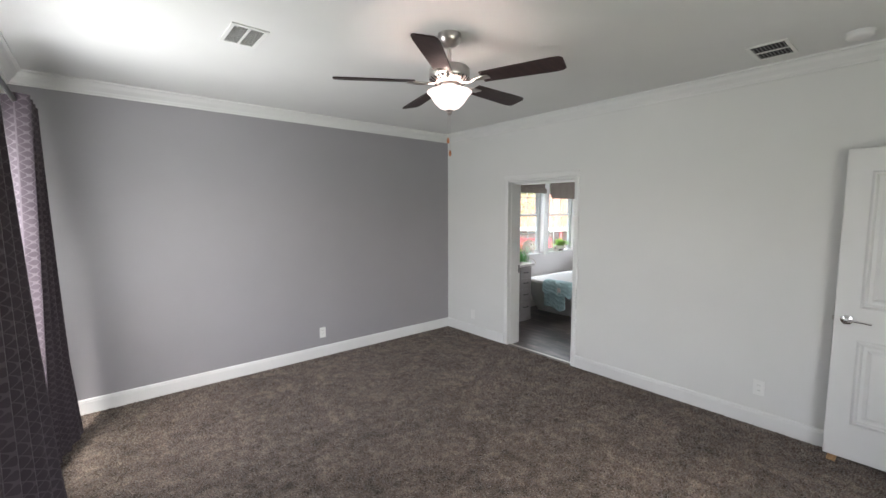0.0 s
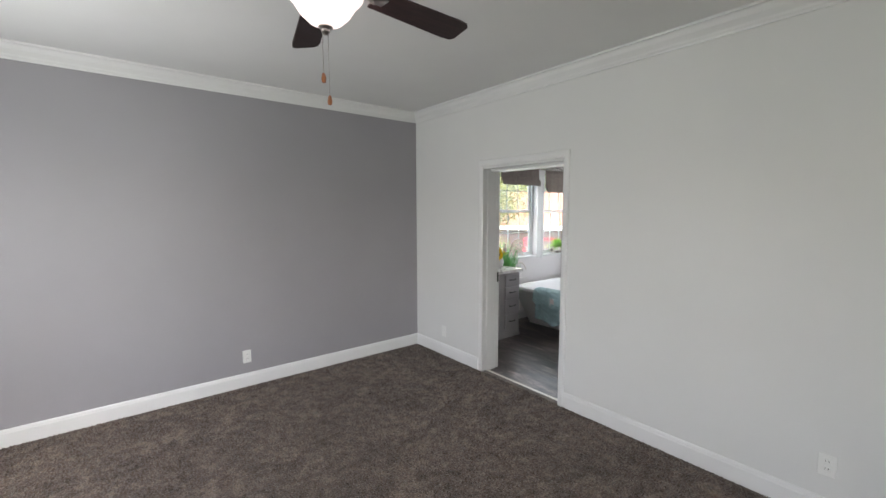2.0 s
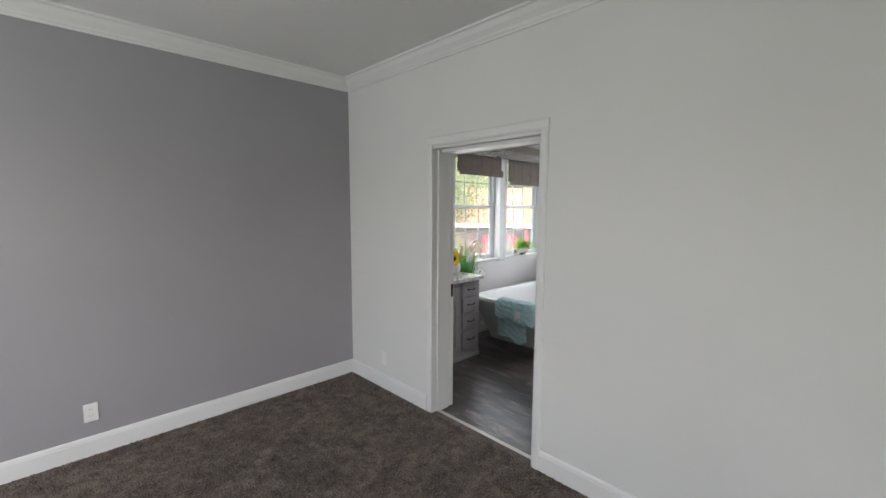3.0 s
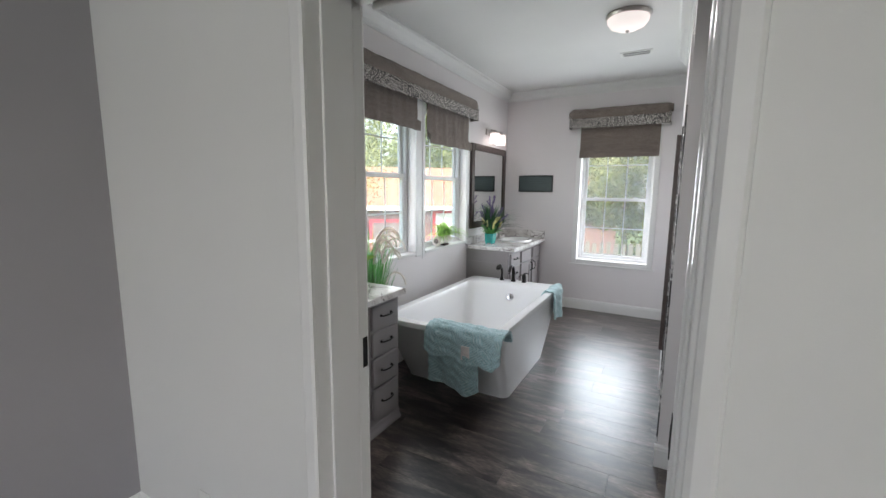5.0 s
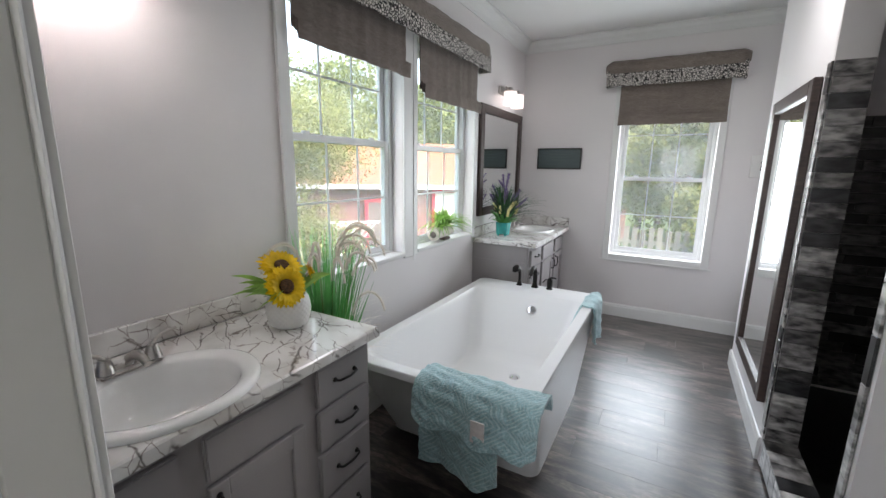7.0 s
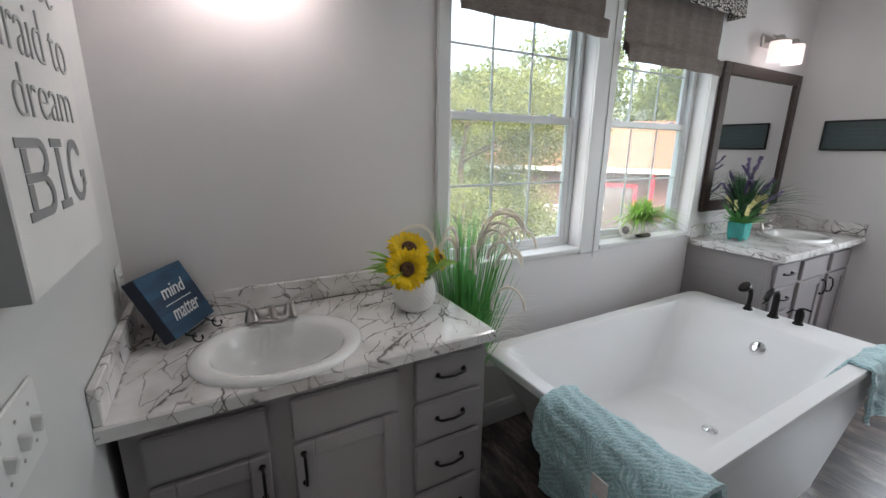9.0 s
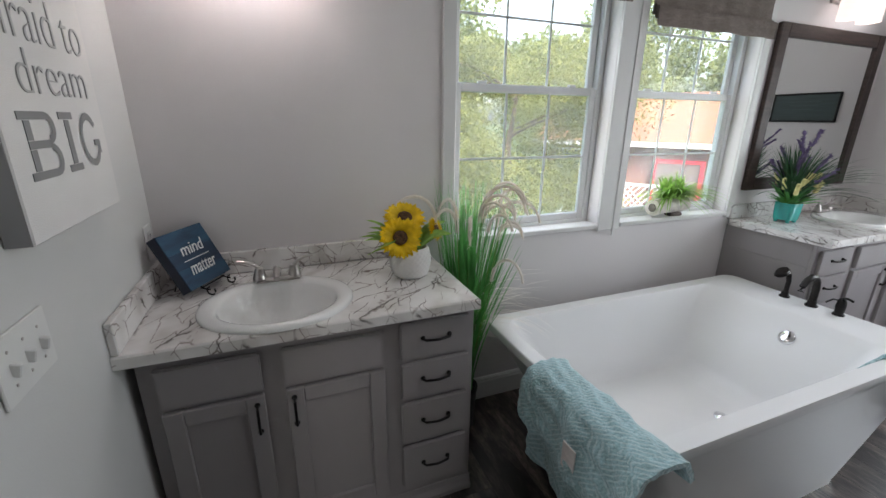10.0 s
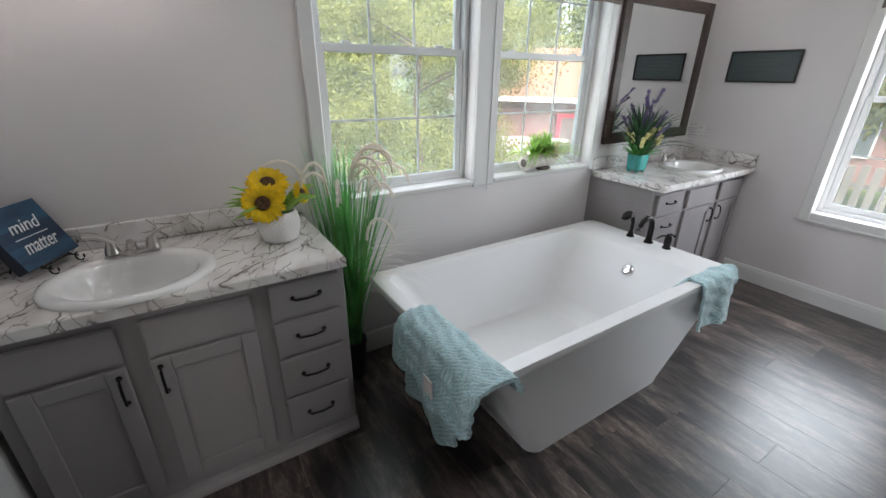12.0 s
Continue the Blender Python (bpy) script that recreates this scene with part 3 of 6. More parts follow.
part("strike_slot", cube(0.183, 0.193, -1.9656, -1.9645, 0.885, 0.935, 0.0003), M_dark, strike)
# ---- windows ----


def window(name, u0, u1, z0, z1, place, label, zm=1.555):
    """A white vinyl double-hung window. place(u, v, w): metres along the wall, up, and out of the room."""
    def bx(a, b, c, d, e, f, bev=0.003, bm=None):
        p, q = place(a, c, e), place(b, d, f)
        return cube(min(p[0], q[0]), max(p[0], q[0]), min(p[1], q[1]), max(p[1], q[1]), min(p[2], q[2]), max(p[2], q[2]), bev, bm)
    w = thing(name, place((u0 + u1) / 2, z0, 0.1), label, "window")
    w["kind"] = "structure"
    fr = bx(u0, u0 + 0.03, z0, z1, 0.075, 0.145)
    bx(u1 - 0.03, u1, z0, z1, 0.075, 0.145, bm=fr)
    bx(u0 + 0.03, u1 - 0.03, z0, z0 + 0.028, 0.075, 0.145, bm=fr)
    bx(u0 + 0.03, u1 - 0.03, z1 - 0.03, z1, 0.075, 0.145, bm=fr)
    part("window_frame", fr, M_vinylw, w)
    for nm, za, zb, d0, d1 in (("lower_sash", z0 + 0.028, zm + 0.018, 0.082, 0.106), ("upper_sash", zm - 0.018, z1 - 0.03, 0.110, 0.134)):
        a, b, s = u0 + 0.03, u1 - 0.03, 0.034
        bm = bx(a, a + s, za, zb, d0, d1)
        bx(b - s, b, za, zb, d0, d1, bm=bm)
        bx(a + s, b - s, za, za + 0.036, d0, d1, bm=bm)
        bx(a + s, b - s, zb - 0.034, zb, d0, d1, bm=bm)
        sash = part(nm, bm, M_vinylw, w)
        mid = (d0 + d1) / 2
        for k in (1, 2):
            u = a + s + (b - a - 2 * s) * k / 3
            part("muntin", bx(u - 0.005, u + 0.005, za + 0.036, zb - 0.034, mid - 0.004, mid + 0.004, 0.001), M_vinylw, sash)
        zc = (za + zb) / 2
        part("muntin", bx(a + s, b - s, zc - 0.005, zc + 0.005, mid - 0.003, mid + 0.003, 0.001), M_vinylw, sash)
        g = part("pane", bx(a + s, b - s, za + 0.036, zb - 0.034, mid - 0.0015, mid + 0.0015, 0), M_glass, sash)
        g.visible_shadow = False
        if nm == "lower_sash":
            for uu in (a + 0.14, b - 0.14):
                part("sash_lock", bx(uu - 0.022, uu + 0.022, zb, zb + 0.012, d0 + 0.004, d1 - 0.002, 0.003), M_vinylw, sash)
    return w


north = lambda u, v, w: (u, w, v)
east = lambda u, v, w: (XE + w, u, v)
window("window_1", *W1, ZS, ZT, north, "white vinyl double-hung window with grille bars")
window("window_2", *W2, ZS, ZT, north, "white vinyl double-hung window with grille bars")
window("window_3", *EW, 0.615, ZT, east, "white vinyl double-hung window with grille bars", 1.345)
# casings and stools
for u, (z0, z1) in (((1.308, 1.368), (0.86, 2.22)), ((2.196, 2.345), (0.86, 2.22)), ((3.188, 3.248), (0.86, 2.22))):
    bm = cube(u[0], u[1], -0.017, 0, z0, z1, 0.004)
    if u[1] - u[0] > 0.1:
        cube(u[0] + 0.095, u[0] + 0.107, -0.022, -0.017, z0 - 0.03, z1, 0.002, bm)
    solo(part("trim_window", bm, M_trim), "", "window casing", kind="structure")
for u0, u1 in (W1, W2):
    solo(part("sill_window", cube(u0 + 0.001, u1 - 0.001, -0.02, 0.076, ZS - 0.012, ZS + 0.012, 0.004), M_trim), "", "window sill", kind="structure")
solo(part("trim_window", cube(1.308, 3.248, -0.017, 0, 2.22, 2.28, 0.004), M_trim), "", "window casing", kind="structure")
bm = cube(XE - 0.017, XE, -0.955, -0.895, 0.555, 2.26, 0.004)
cube(XE - 0.017, XE, -1.795, -1.735, 0.555, 2.26, 0.004, bm)
cube(XE - 0.017, XE, -1.735, -0.955, 0.555, 0.615, 0.004, bm)
cube(XE - 0.017, XE, -1.735, -0.955, 2.2, 2.26, 0.004, bm)
cube(XE - 0.024, XE - 0.017, -1.82, -0.875, 0.548, 0.562, 0.002, bm)
solo(part("trim_window", bm, M_trim), "", "window casing", kind="structure")


def fold_strip(u0, u1, z0, z1, w, place, thick=0.012, waves=(), n=40, seedv=1):
    """A hanging cloth of real thickness with soft ripples."""
    bm = bmesh.new()
    rnd = random.Random(seedv)
    ph = [rnd.uniform(0, 6.28) for _ in range(4)]
    rows = []
    steps = 10
    for face in (0, 1):
        grid = []
        for i in range(n + 1):
            u = u0 + (u1 - u0) * i / n
            col = []
            for j in range(steps + 1):
                z = z0 + (z1 - z0) * j / steps
                rip = 0.004 * math.sin(u * 31 + ph[0] + z * 4) + 0.003 * math.sin(u * 67 + ph[1]) + 0.003 * math.sin(z * 40 + u * 9 + ph[2])
                ww = w + rip * 0.7
                if j == 0:
                    z += 0.002 * math.sin(u * 23 + ph[3])
                col.append(bm.verts.new(place(u, z, ww + (thick if face else 0))))
            grid.append(col)
        rows.append(grid)
    for g in rows:
        for i in range(n):
            for j in range(steps):
                bm.faces.new((g[i][j], g[i + 1][j], g[i + 1][j + 1], g[i][j + 1]))
    a, b = rows
    for i in range(n):
        for j in (0, steps):
            bm.faces.new((a[i][j], a[i + 1][j], b[i + 1][j], b[i][j]))
    for j in range(steps):
        for i in (0, n):
            bm.faces.new((a[i][j], a[i][j + 1], b[i][j + 1], b[i][j]))
    return bm


def valance(u0, u1, z0, zmid, z1, place, label):
    """A padded cornice with a pebble-print lower band; w counts out of the room."""
    v = thing("valance", place((u0 + u1) / 2, z0, -0.06), label, "valance")
    bm = fold_strip(u0 + 0.012, u1 - 0.012, z0, zmid + 0.02, -0.112, place, 0.01, seedv=3)
    for a in (u0 + 0.012, u1 - 0.022):
        p, q = place(a, z0, -0.10), place(a + 0.01, zmid, -0.018)
        cube(min(p[0], q[0]), max(p[0], q[0]), min(p[1], q[1]), max(p[1], q[1]), z0, zmid, 0, bm)
    part("patterned_band", bm, M_pebble, v, "dark and cream pebble-print band", True)
    top = bmesh.new()
    n, k = 60, 9
    prof = [(-0.018, z1), (-0.10, z1 + 0.004), (-0.128, z1 - 0.012), (-0.135, (z1 + zmid) / 2 + 0.01), (-0.130, zmid + 0.012), (-0.118, zmid - 0.006), (-0.105, zmid + 0.01), (-0.018, zmid + 0.01)]
    rings = []
    for i in range(n + 1):
        u = u0 + (u1 - u0) * i / n
        edge = min(i, n - i)
        pinch = 0.0 if edge > 2 else (3 - edge) * 0.006
        sag = 0.002 * math.sin(u * 19) + 0.0015 * math.sin(u * 43 + 1)
        rings.append([top.verts.new(place(u, z + sag * (1 if z > zmid + 0.02 else 0.6) - pinch * (1 if z > zmid + 0.03 else -0.6), w + (pinch * 2 if w < -0.05 else 0))) for w, z in prof])
    for a, b in zip(rings, rings[1:]):
        for j in range(len(prof)):
            top.faces.new((a[j], a[(j + 1) % len(prof)], b[(j + 1) % len(prof)], b[j]))
    top.faces.new(rings[0])
    top.faces.new(rings[-1][::-1])
    part("padded_top", top, M_fabric, v, "padded taupe linen top", True)
    return v


def roman_shade(u0, u1, zb, zt, place, label, w=-0.034):
    s = thing("roman_shade", place((u0 + u1) / 2, zb, w), label, "window shade")
    part("cloth", fold_strip(u0, u1, zb + 0.05, zt, w, place, 0.006, seedv=int(zb * 100)), M_fabric, s, "", True)
    for k in range(4):
        bm = fold_strip(u0, u1, zb + 0.017 * k, zb + 0.075 + 0.006 * k, w - 0.034 + 0.008 * k, place, 0.006, seedv=k + 5)
        part("fold", bm, M_fabric, s, "", True)
    return s


valance(1.30, 3.262, 2.155, 2.258, 2.35, north, "long taupe linen valance with a pebble-print band")
roman_shade(1.377, 2.186, 1.925, 2.3, north, "raised taupe linen roman shade, drawn down a little")
roman_shade(2.350, 3.184, 1.845, 2.3, north, "raised taupe linen roman shade, drawn down a little")
valance(-1.88, -0.80, 2.165, 2.280, 2.38, east, "taupe linen valance with a pebble-print band")
roman_shade(-1.775, -0.935, 1.83, 2.3, east, "raised taupe linen roman shade, drawn down a little")

# ---- vanities ----


def bar_pull(a, b, out, parent, r=0.0045):
    """A bowed bronze pull between two mounting points."""
    a, b, o = Vector(a), Vector(b), Vector(out)
    d = (b - a)
    pts = [a + o * 0.001, a + o * 0.012, a + o * 0.020 + d * 0.06, a + o * 0.024 + d * 0.3, a + o * 0.027 + d * 0.5, a + o * 0.024 + d * 0.7, a + o * 0.020 + d * 0.94, b + o * 0.012, b + o * 0.001]
    bm = tube(pts, r, 8)
    for p in (a, b):
        lathe([(0, 0), (0.0085, 0), (0.0085, 0.004), (0.006, 0.007), (0, 0.007)], p, 12, Vector((0, 0, 1)).rotation_difference(o).to_matrix().to_4x4(), bm)
    return part("handle", bm, M_bronze, parent, "dark bronze bow handle", True)


def panel_front(x0, x1, z0, z1, y, parent, name, recessed=False, thick=0.019):
    """A slab or recessed-panel front that looks to -y, its back at y."""
    if not recessed:
        return part(name, cube(x0, x1, y - thick, y, z0, z1, 0.004, seg=2), M_cab, parent)
    s = 0.052
    d = part(name, cube(x0 + s - 0.002, x1 - s + 0.002, y - 0.009, y - 0.002, z0 + s - 0.002, z1 - s + 0.002), M_cab, parent)
    part("stile", cube(x0, x0 + s, y - thick, y, z0, z1, 0.003), M_cab, d)
    part("stile", cube(x1 - s, x1, y - thick, y, z0, z1, 0.003), M_cab, d)
    part("rail", cube(x0 + s, x1 - s, y - thick + 0.0005, y, z0, z0 + s, 0.003), M_cab, d)
    part("rail", cube(x0 + s, x1 - s, y - thick + 0.0005, y, z1 - s, z1, 0.003), M_cab, d)
    return d


def vanity(x0, xr, drawers_first, label):
    """A grey cabinet with two doors and four drawers; the drawer stack is about a quarter of it."""
    yf = -0.492
    v = thing("vanity_cabinet", ((x0 + xr) / 2, -0.25, ZB), label, "vanity cabinet", "vanities")
    bm = cube(x0, xr, yf + 0.02, -0.003, 0.03, 0.68, 0.002)
    cube(x0, x0 + 0.016, yf + 0.02, -0.003, 0.68, 0.811, 0, bm)
    cube(xr - 0.016, xr, yf + 0.02, -0.003, 0.68, 0.811, 0, bm)
    part("body", bm, M_cab, v)
    part("face_frame", cube(x0, xr, yf, yf + 0.02, 0.05, 0.81, 0.002), M_cab, v)
    part("base_moulding", extrude([(0, 0), (0.016, 0), (0.016, 0.018), (0.006, 0.04), (0.004, 0.064), (0, 0.066)], (x0, yf + 0.004, ZB), (xr + 0.006, yf + 0.004, ZB), (0, -1, 0)), M_cab, v)
    part("toe_board", cube(x0, xr, yf + 0.004, -0.01, ZB, 0.03, 0.0), M_cab, v)
    flip = (lambda a, b: (x0 + xr - b, x0 + xr - a)) if drawers_first else (lambda a, b: (a, b))
    w = xr - x0
    k = w / 1.003
    dx0, dx1 = flip(x0 + 0.730 * k, x0 + 0.978 * k)
    for za, zb in ((0.643, 0.778), (0.484, 0.624), (0.296, 0.464), (0.100, 0.277)):
        d = panel_front(dx0, dx1, za, zb, yf, v, "drawer")
        zc, xc = (za + zb) / 2 + 0.006, (dx0 + dx1) / 2
        bar_pull((xc - 0.048, yf - 0.019, zc), (xc + 0.048, yf - 0.019, zc), (0, -1, 0), d)
    for i, (a, b) in enumerate(((0.040, 0.304), (0.365, 0.674))):
        fx0, fx1 = flip(x0 + a * k, x0 + b * k)
        panel_front(fx0, fx1, 0.641, 0.766, yf, v, "false_front")
        door = panel_front(fx0, fx1, 0.105, 0.624, yf, v, "door", True)
        inner = (i == 0) != drawers_first
        hx = fx1 - 0.022 if inner else fx0 + 0.022
        bar_pull((hx, yf - 0.019, 0.500), (hx, yf - 0.019, 0.595), (0, -1, 0), door)
    return v


def counter(x0, x1, side, label, sink):
    t = thing("countertop", ((x0 + x1) / 2, -0.27, 0.812), label, "countertop", "countertops")
    bm = bmesh.new()
    y0, yb, r = -0.553, -0.022, 0.006
    for z in (0.848, 0.812):
        e = 0.0 if z < 0.83 else 0.005
        out = [bm.verts.new(p) for p in ((x0, y0 + e, z), (x1 - e, y0 + e, z), (x1 - e, yb, z), (x0, yb, z))]
        hole = [bm.verts.new((sink[0] + 0.212 * math.cos(2 * math.pi * k / 48), sink[1] + 0.185 * math.sin(2 * math.pi * k / 48), z)) for k in range(48)]
        edges = [bm.edges.new((lp[k], lp[(k + 1) % len(lp)])) for lp in (out, hole) for k in range(len(lp))]
        bmesh.ops.triangle_fill(bm, use_beauty=True, edges=edges)
    mid = [[bm.verts.new(p) for p in ((x0, y0 + d, z), (x1 - d, y0 + d, z), (x1 - d, yb, z), (x0, yb, z))] for z, d in ((0.848, 0.005), (0.843, 0.0), (0.812, 0.0))]
    for a, c in zip(mid, mid[1:]):
        for k in range(4):
            bm.faces.new((a[k], a[(k + 1) % 4], c[(k + 1) % 4], c[k]))
    part("backsplash", cube(x0, x1, -0.021, -0.002, 0.8485, 0.934, 0.003), M_marble, t)
    part("slab", bm, M_marble, t)
    xa, xb = (x0, x0 + 0.019) if side == "w" else (x1 - 0.019, x1)
    part("side_splash", cube(xa, xb, -0.548, -0.024, 0.8485, 0.938, 0.003), M_marble, t)
    return t


def basin(cx, cy, label):
    s = thing("sink", (cx, cy, 0.8485), label, "sink", "sinks")
    prof = [(1.0, 0.0), (1.0, 0.006), (0.985, 0.013), (0.94, 0.017), (0.87, 0.016), (0.80, 0.010), (0.765, 0.0), (0.73, -0.03), (0.64, -0.085), (0.45, -0.125), (0.16, -0.14), (0.0, -0.142)]
    bm = lathe(prof, (cx, cy, 0.8485), 56, None, None, 0.235, 0.205)
    part("bowl", bm, M_porc, s, "", True)
    part("drain", lathe([(0.0, 0.004), (0.018, 0.004), (0.022, 0.001), (0.022, -0.001), (0, -0.001)], (cx, cy, 0.7095), 20), M_chrome, s, "", True)
    part("overflow_hole", lathe([(0, 0.002), (0.008, 0.002), (0.008, 0), (0, 0)], (cx, cy - 0.138, 0.815), 12, pose(0, 0, 0, -60)), M_dark, s)
    f = thing("faucet", (cx, cy + 0.175, 0.862), "brushed nickel two-lever centre-set faucet on a sink rim", "faucet", "faucets")
    y, z = cy + 0.175, 0.862
    bm = cube(cx - 0.082, cx + 0.082, y - 0.024, y + 0.024, z, z + 0.018, 0.008, seg=3)
    part("base", bm, M_nickel, f, "", True)
    sp = tube([(cx, y, z + 0.016), (cx, y - 0.002, z + 0.036), (cx, y - 0.03, z + 0.052), (cx, y - 0.07, z + 0.052), (cx, y - 0.098, z + 0.040)], 0.014, 14, taper=0.010)
    part("spout", sp, M_nickel, f, "", True)
    for sgn in (-1, 1):
        bm = lathe([(0.0235, 0), (0.022, 0.008), (0.0165, 0.028), (0.013, 0.038), (0, 0.041)], (cx + sgn * 0.058, y, z + 0.014), 18)
        tube([(cx + sgn * 0.056, y, z + 0.048), (cx + sgn * 0.070, y - 0.004, z + 0.066), (cx + sgn * 0.095, y - 0.006, z + 0.079), (cx + sgn * 0.125, y - 0.004, z + 0.082)], 0.0075, 10, bm, 0.0045)
        part("lever", bm, M_nickel, f, "", True)
    return s


vanity(XB + 0.022, 1.246, False, "grey painted vanity cabinet with two doors and four drawers")
counter(XB + 0.001, 1.241, "w", "white laminate countertop with grey marble veins and backsplash", (0.613, -0.352))
basin(0.613, -0.352, "white oval drop-in sink in a marbled countertop")
vanity(3.235, XE - 0.003, True, "grey painted vanity cabinet with two doors and four drawers")
counter(3.222, XE - 0.001, "e", "white laminate countertop with grey marble veins and backsplash", (3.96, -0.30))
basin(3.96, -0.30, "white oval drop-in sink in a marbled countertop")

# ---- bathtub ----


def rounded(x0, x1, y0, y1, r, z, n=6):
    pts = []
    for cx, cy, a in ((x1 - r, y1 - r, 0), (x0 + r, y1 - r, 90), (x0 + r, y0 + r, 180), (x1 - r, y0 + r, 270)):
        for i in range(n + 1):
            t = radians(a + 90 * i / n)
            pts.append((cx + r * math.cos(t), cy + r * math.sin(t), z))
    return pts


def loft(loops, bm=None, cap0=True, cap1=True):
    one = bmesh.new()
    rings = [[one.verts.new(p) for p in lp] for lp in loops]
    for a, b in zip(rings, rings[1:]):
        for i in range(len(a)):
            j = (i + 1) % len(a)
            one.faces.new((a[i], a[j], b[j], b[i]))
    if cap0:
        one.faces.new(rings[0][::-1])
    if cap1:
        one.faces.new(rings[-1])
    return merge(bm, one)


TX0, TX1, TY0, TY1, TZ = 1.475, 3.150, -1.066, -0.140, 0.540
tub = thing("bathtub", (2.3, -0.6, ZB), "white freestanding rectangular acrylic bathtub with sloped ends", "bathtub")
def tubring(f, r, z):
    """f: 0 at the foot, 1 at the rim."""
    return rounded(1.80 + (TX0 - 1.80) * f, 2.715 + (TX1 - 2.715) * f, -1.025 + (TY0 + 1.025) * f, -0.19 + (TY1 + 0.19) * f, r, z)
loops = [tubring(0.0, 0.060, ZB), tubring(0.0, 0.060, ZB + 0.012), tubring(0.30, 0.062, 0.16), tubring(0.60, 0.064, 0.33), tubring(0.88, 0.066, 0.488),
         tubring(0.97, 0.066, 0.500), tubring(1.0, 0.066, 0.505), tubring(1.0, 0.066, 0.532), tubring(0.992, 0.064, 0.538), tubring(0.98, 0.062, TZ)]
def inring(d, e, r, z):
    return rounded(TX0 + e, TX1 - d, TY0 + 0.055 + (d - 0.2) * 0.25 * (1 if d > 0.2 else 0), TY1 - 0.055 - (d - 0.2) * 0.25 * (1 if d > 0.2 else 0), r, z)
loops += [inring(0.225, 0.062, 0.075, TZ), inring(0.238, 0.072, 0.075, 0.532), inring(0.262, 0.085, 0.08, 0.505), inring(0.312, 0.13, 0.085, 0.44), inring(0.385, 0.20, 0.09, 0.33), inring(0.46, 0.33, 0.10, 0.17),
          inring(0.50, 0.39, 0.10, 0.125), inring(0.56, 0.47, 0.08, 0.108)]
part("shell", loft(loops), M_acryl, tub, "", True)
OV = pose(2.836, -0.659, 0.440, 0, -54, 0)
bm = lathe([(0, 0.012), (0.020, 0.012), (0.032, 0.009), (0.036, 0.003), (0.036, -0.004), (0, -0.004)], (0, 0, 0), 28, OV)
part("overflow_cover", bm, M_chrome, tub, "round chrome overflow cover", True)
bm = lathe([(0, 0.010), (0.016, 0.010), (0.020, 0.006), (0.034, 0.003), (0.036, -0.002), (0, -0.002)], (2.46, -0.68, 0.110), 28)
part("drain", bm, M_chrome, tub, "round chrome drain", True)
# roman tub filler
tf = thing("tub_filler", (3.085, -0.60, TZ), "dark bronze tub filler with spout, lever and hand shower", "tub faucet")
BASEP = [(0.024, 0), (0.024, 0.006), (0.017, 0.014), (0.014, 0.03), (0, 0.032)]
bm = lathe([(0.027, 0), (0.027, 0.006), (0.020, 0.014), (0.018, 0.03), (0, 0.03)], (3.085, -0.602, TZ), 20)
tube([(3.085, -0.602, TZ + 0.02), (3.085, -0.602, TZ + 0.095), (3.078, -0.602, TZ + 0.130), (3.055, -0.602, TZ + 0.156), (3.020, -0.602, TZ + 0.164), (2.985, -0.602, TZ + 0.150), (2.962, -0.602, TZ + 0.122), (2.955, -0.602, TZ + 0.098)], 0.017, 14, bm, 0.014)
part("spout", bm, M_bronze, tf, "", True)
bm = lathe([(0.024, 0), (0.024, 0.006), (0.018, 0.012), (0.021, 0.05), (0.017, 0.075), (0.008, 0.088), (0, 0.09)], (3.09, -0.712, TZ), 18)
tube([(3.09, -0.712, TZ + 0.085), (3.07, -0.735, TZ + 0.097), (3.045, -0.765, TZ + 0.100)], 0.006, 8, bm)
tube([(3.09, -0.70, TZ + 0.07), (3.06, -0.688, TZ + 0.078), (3.035, -0.675, TZ + 0.060)], 0.004, 8, bm)
part("lever", bm, M_bronze, tf, "", True)
bm = lathe(BASEP, (3.085, -0.480, TZ), 18)
tube([(3.085, -0.48, TZ + 0.02), (3.083, -0.482, TZ + 0.09), (3.075, -0.478, TZ + 0.125)], 0.011, 12, bm, 0.013)
lathe([(0, -0.010), (0.026, -0.008), (0.030, 0.0), (0.024, 0.012), (0, 0.016)], (3.045, -0.462, TZ + 0.135), 18, pose(0, 0, 0, 0, -25, 0), bm, 1.5, 1.0)
part("hand_shower", bm, M_bronze, tf, "", True)

# ---- towels ----


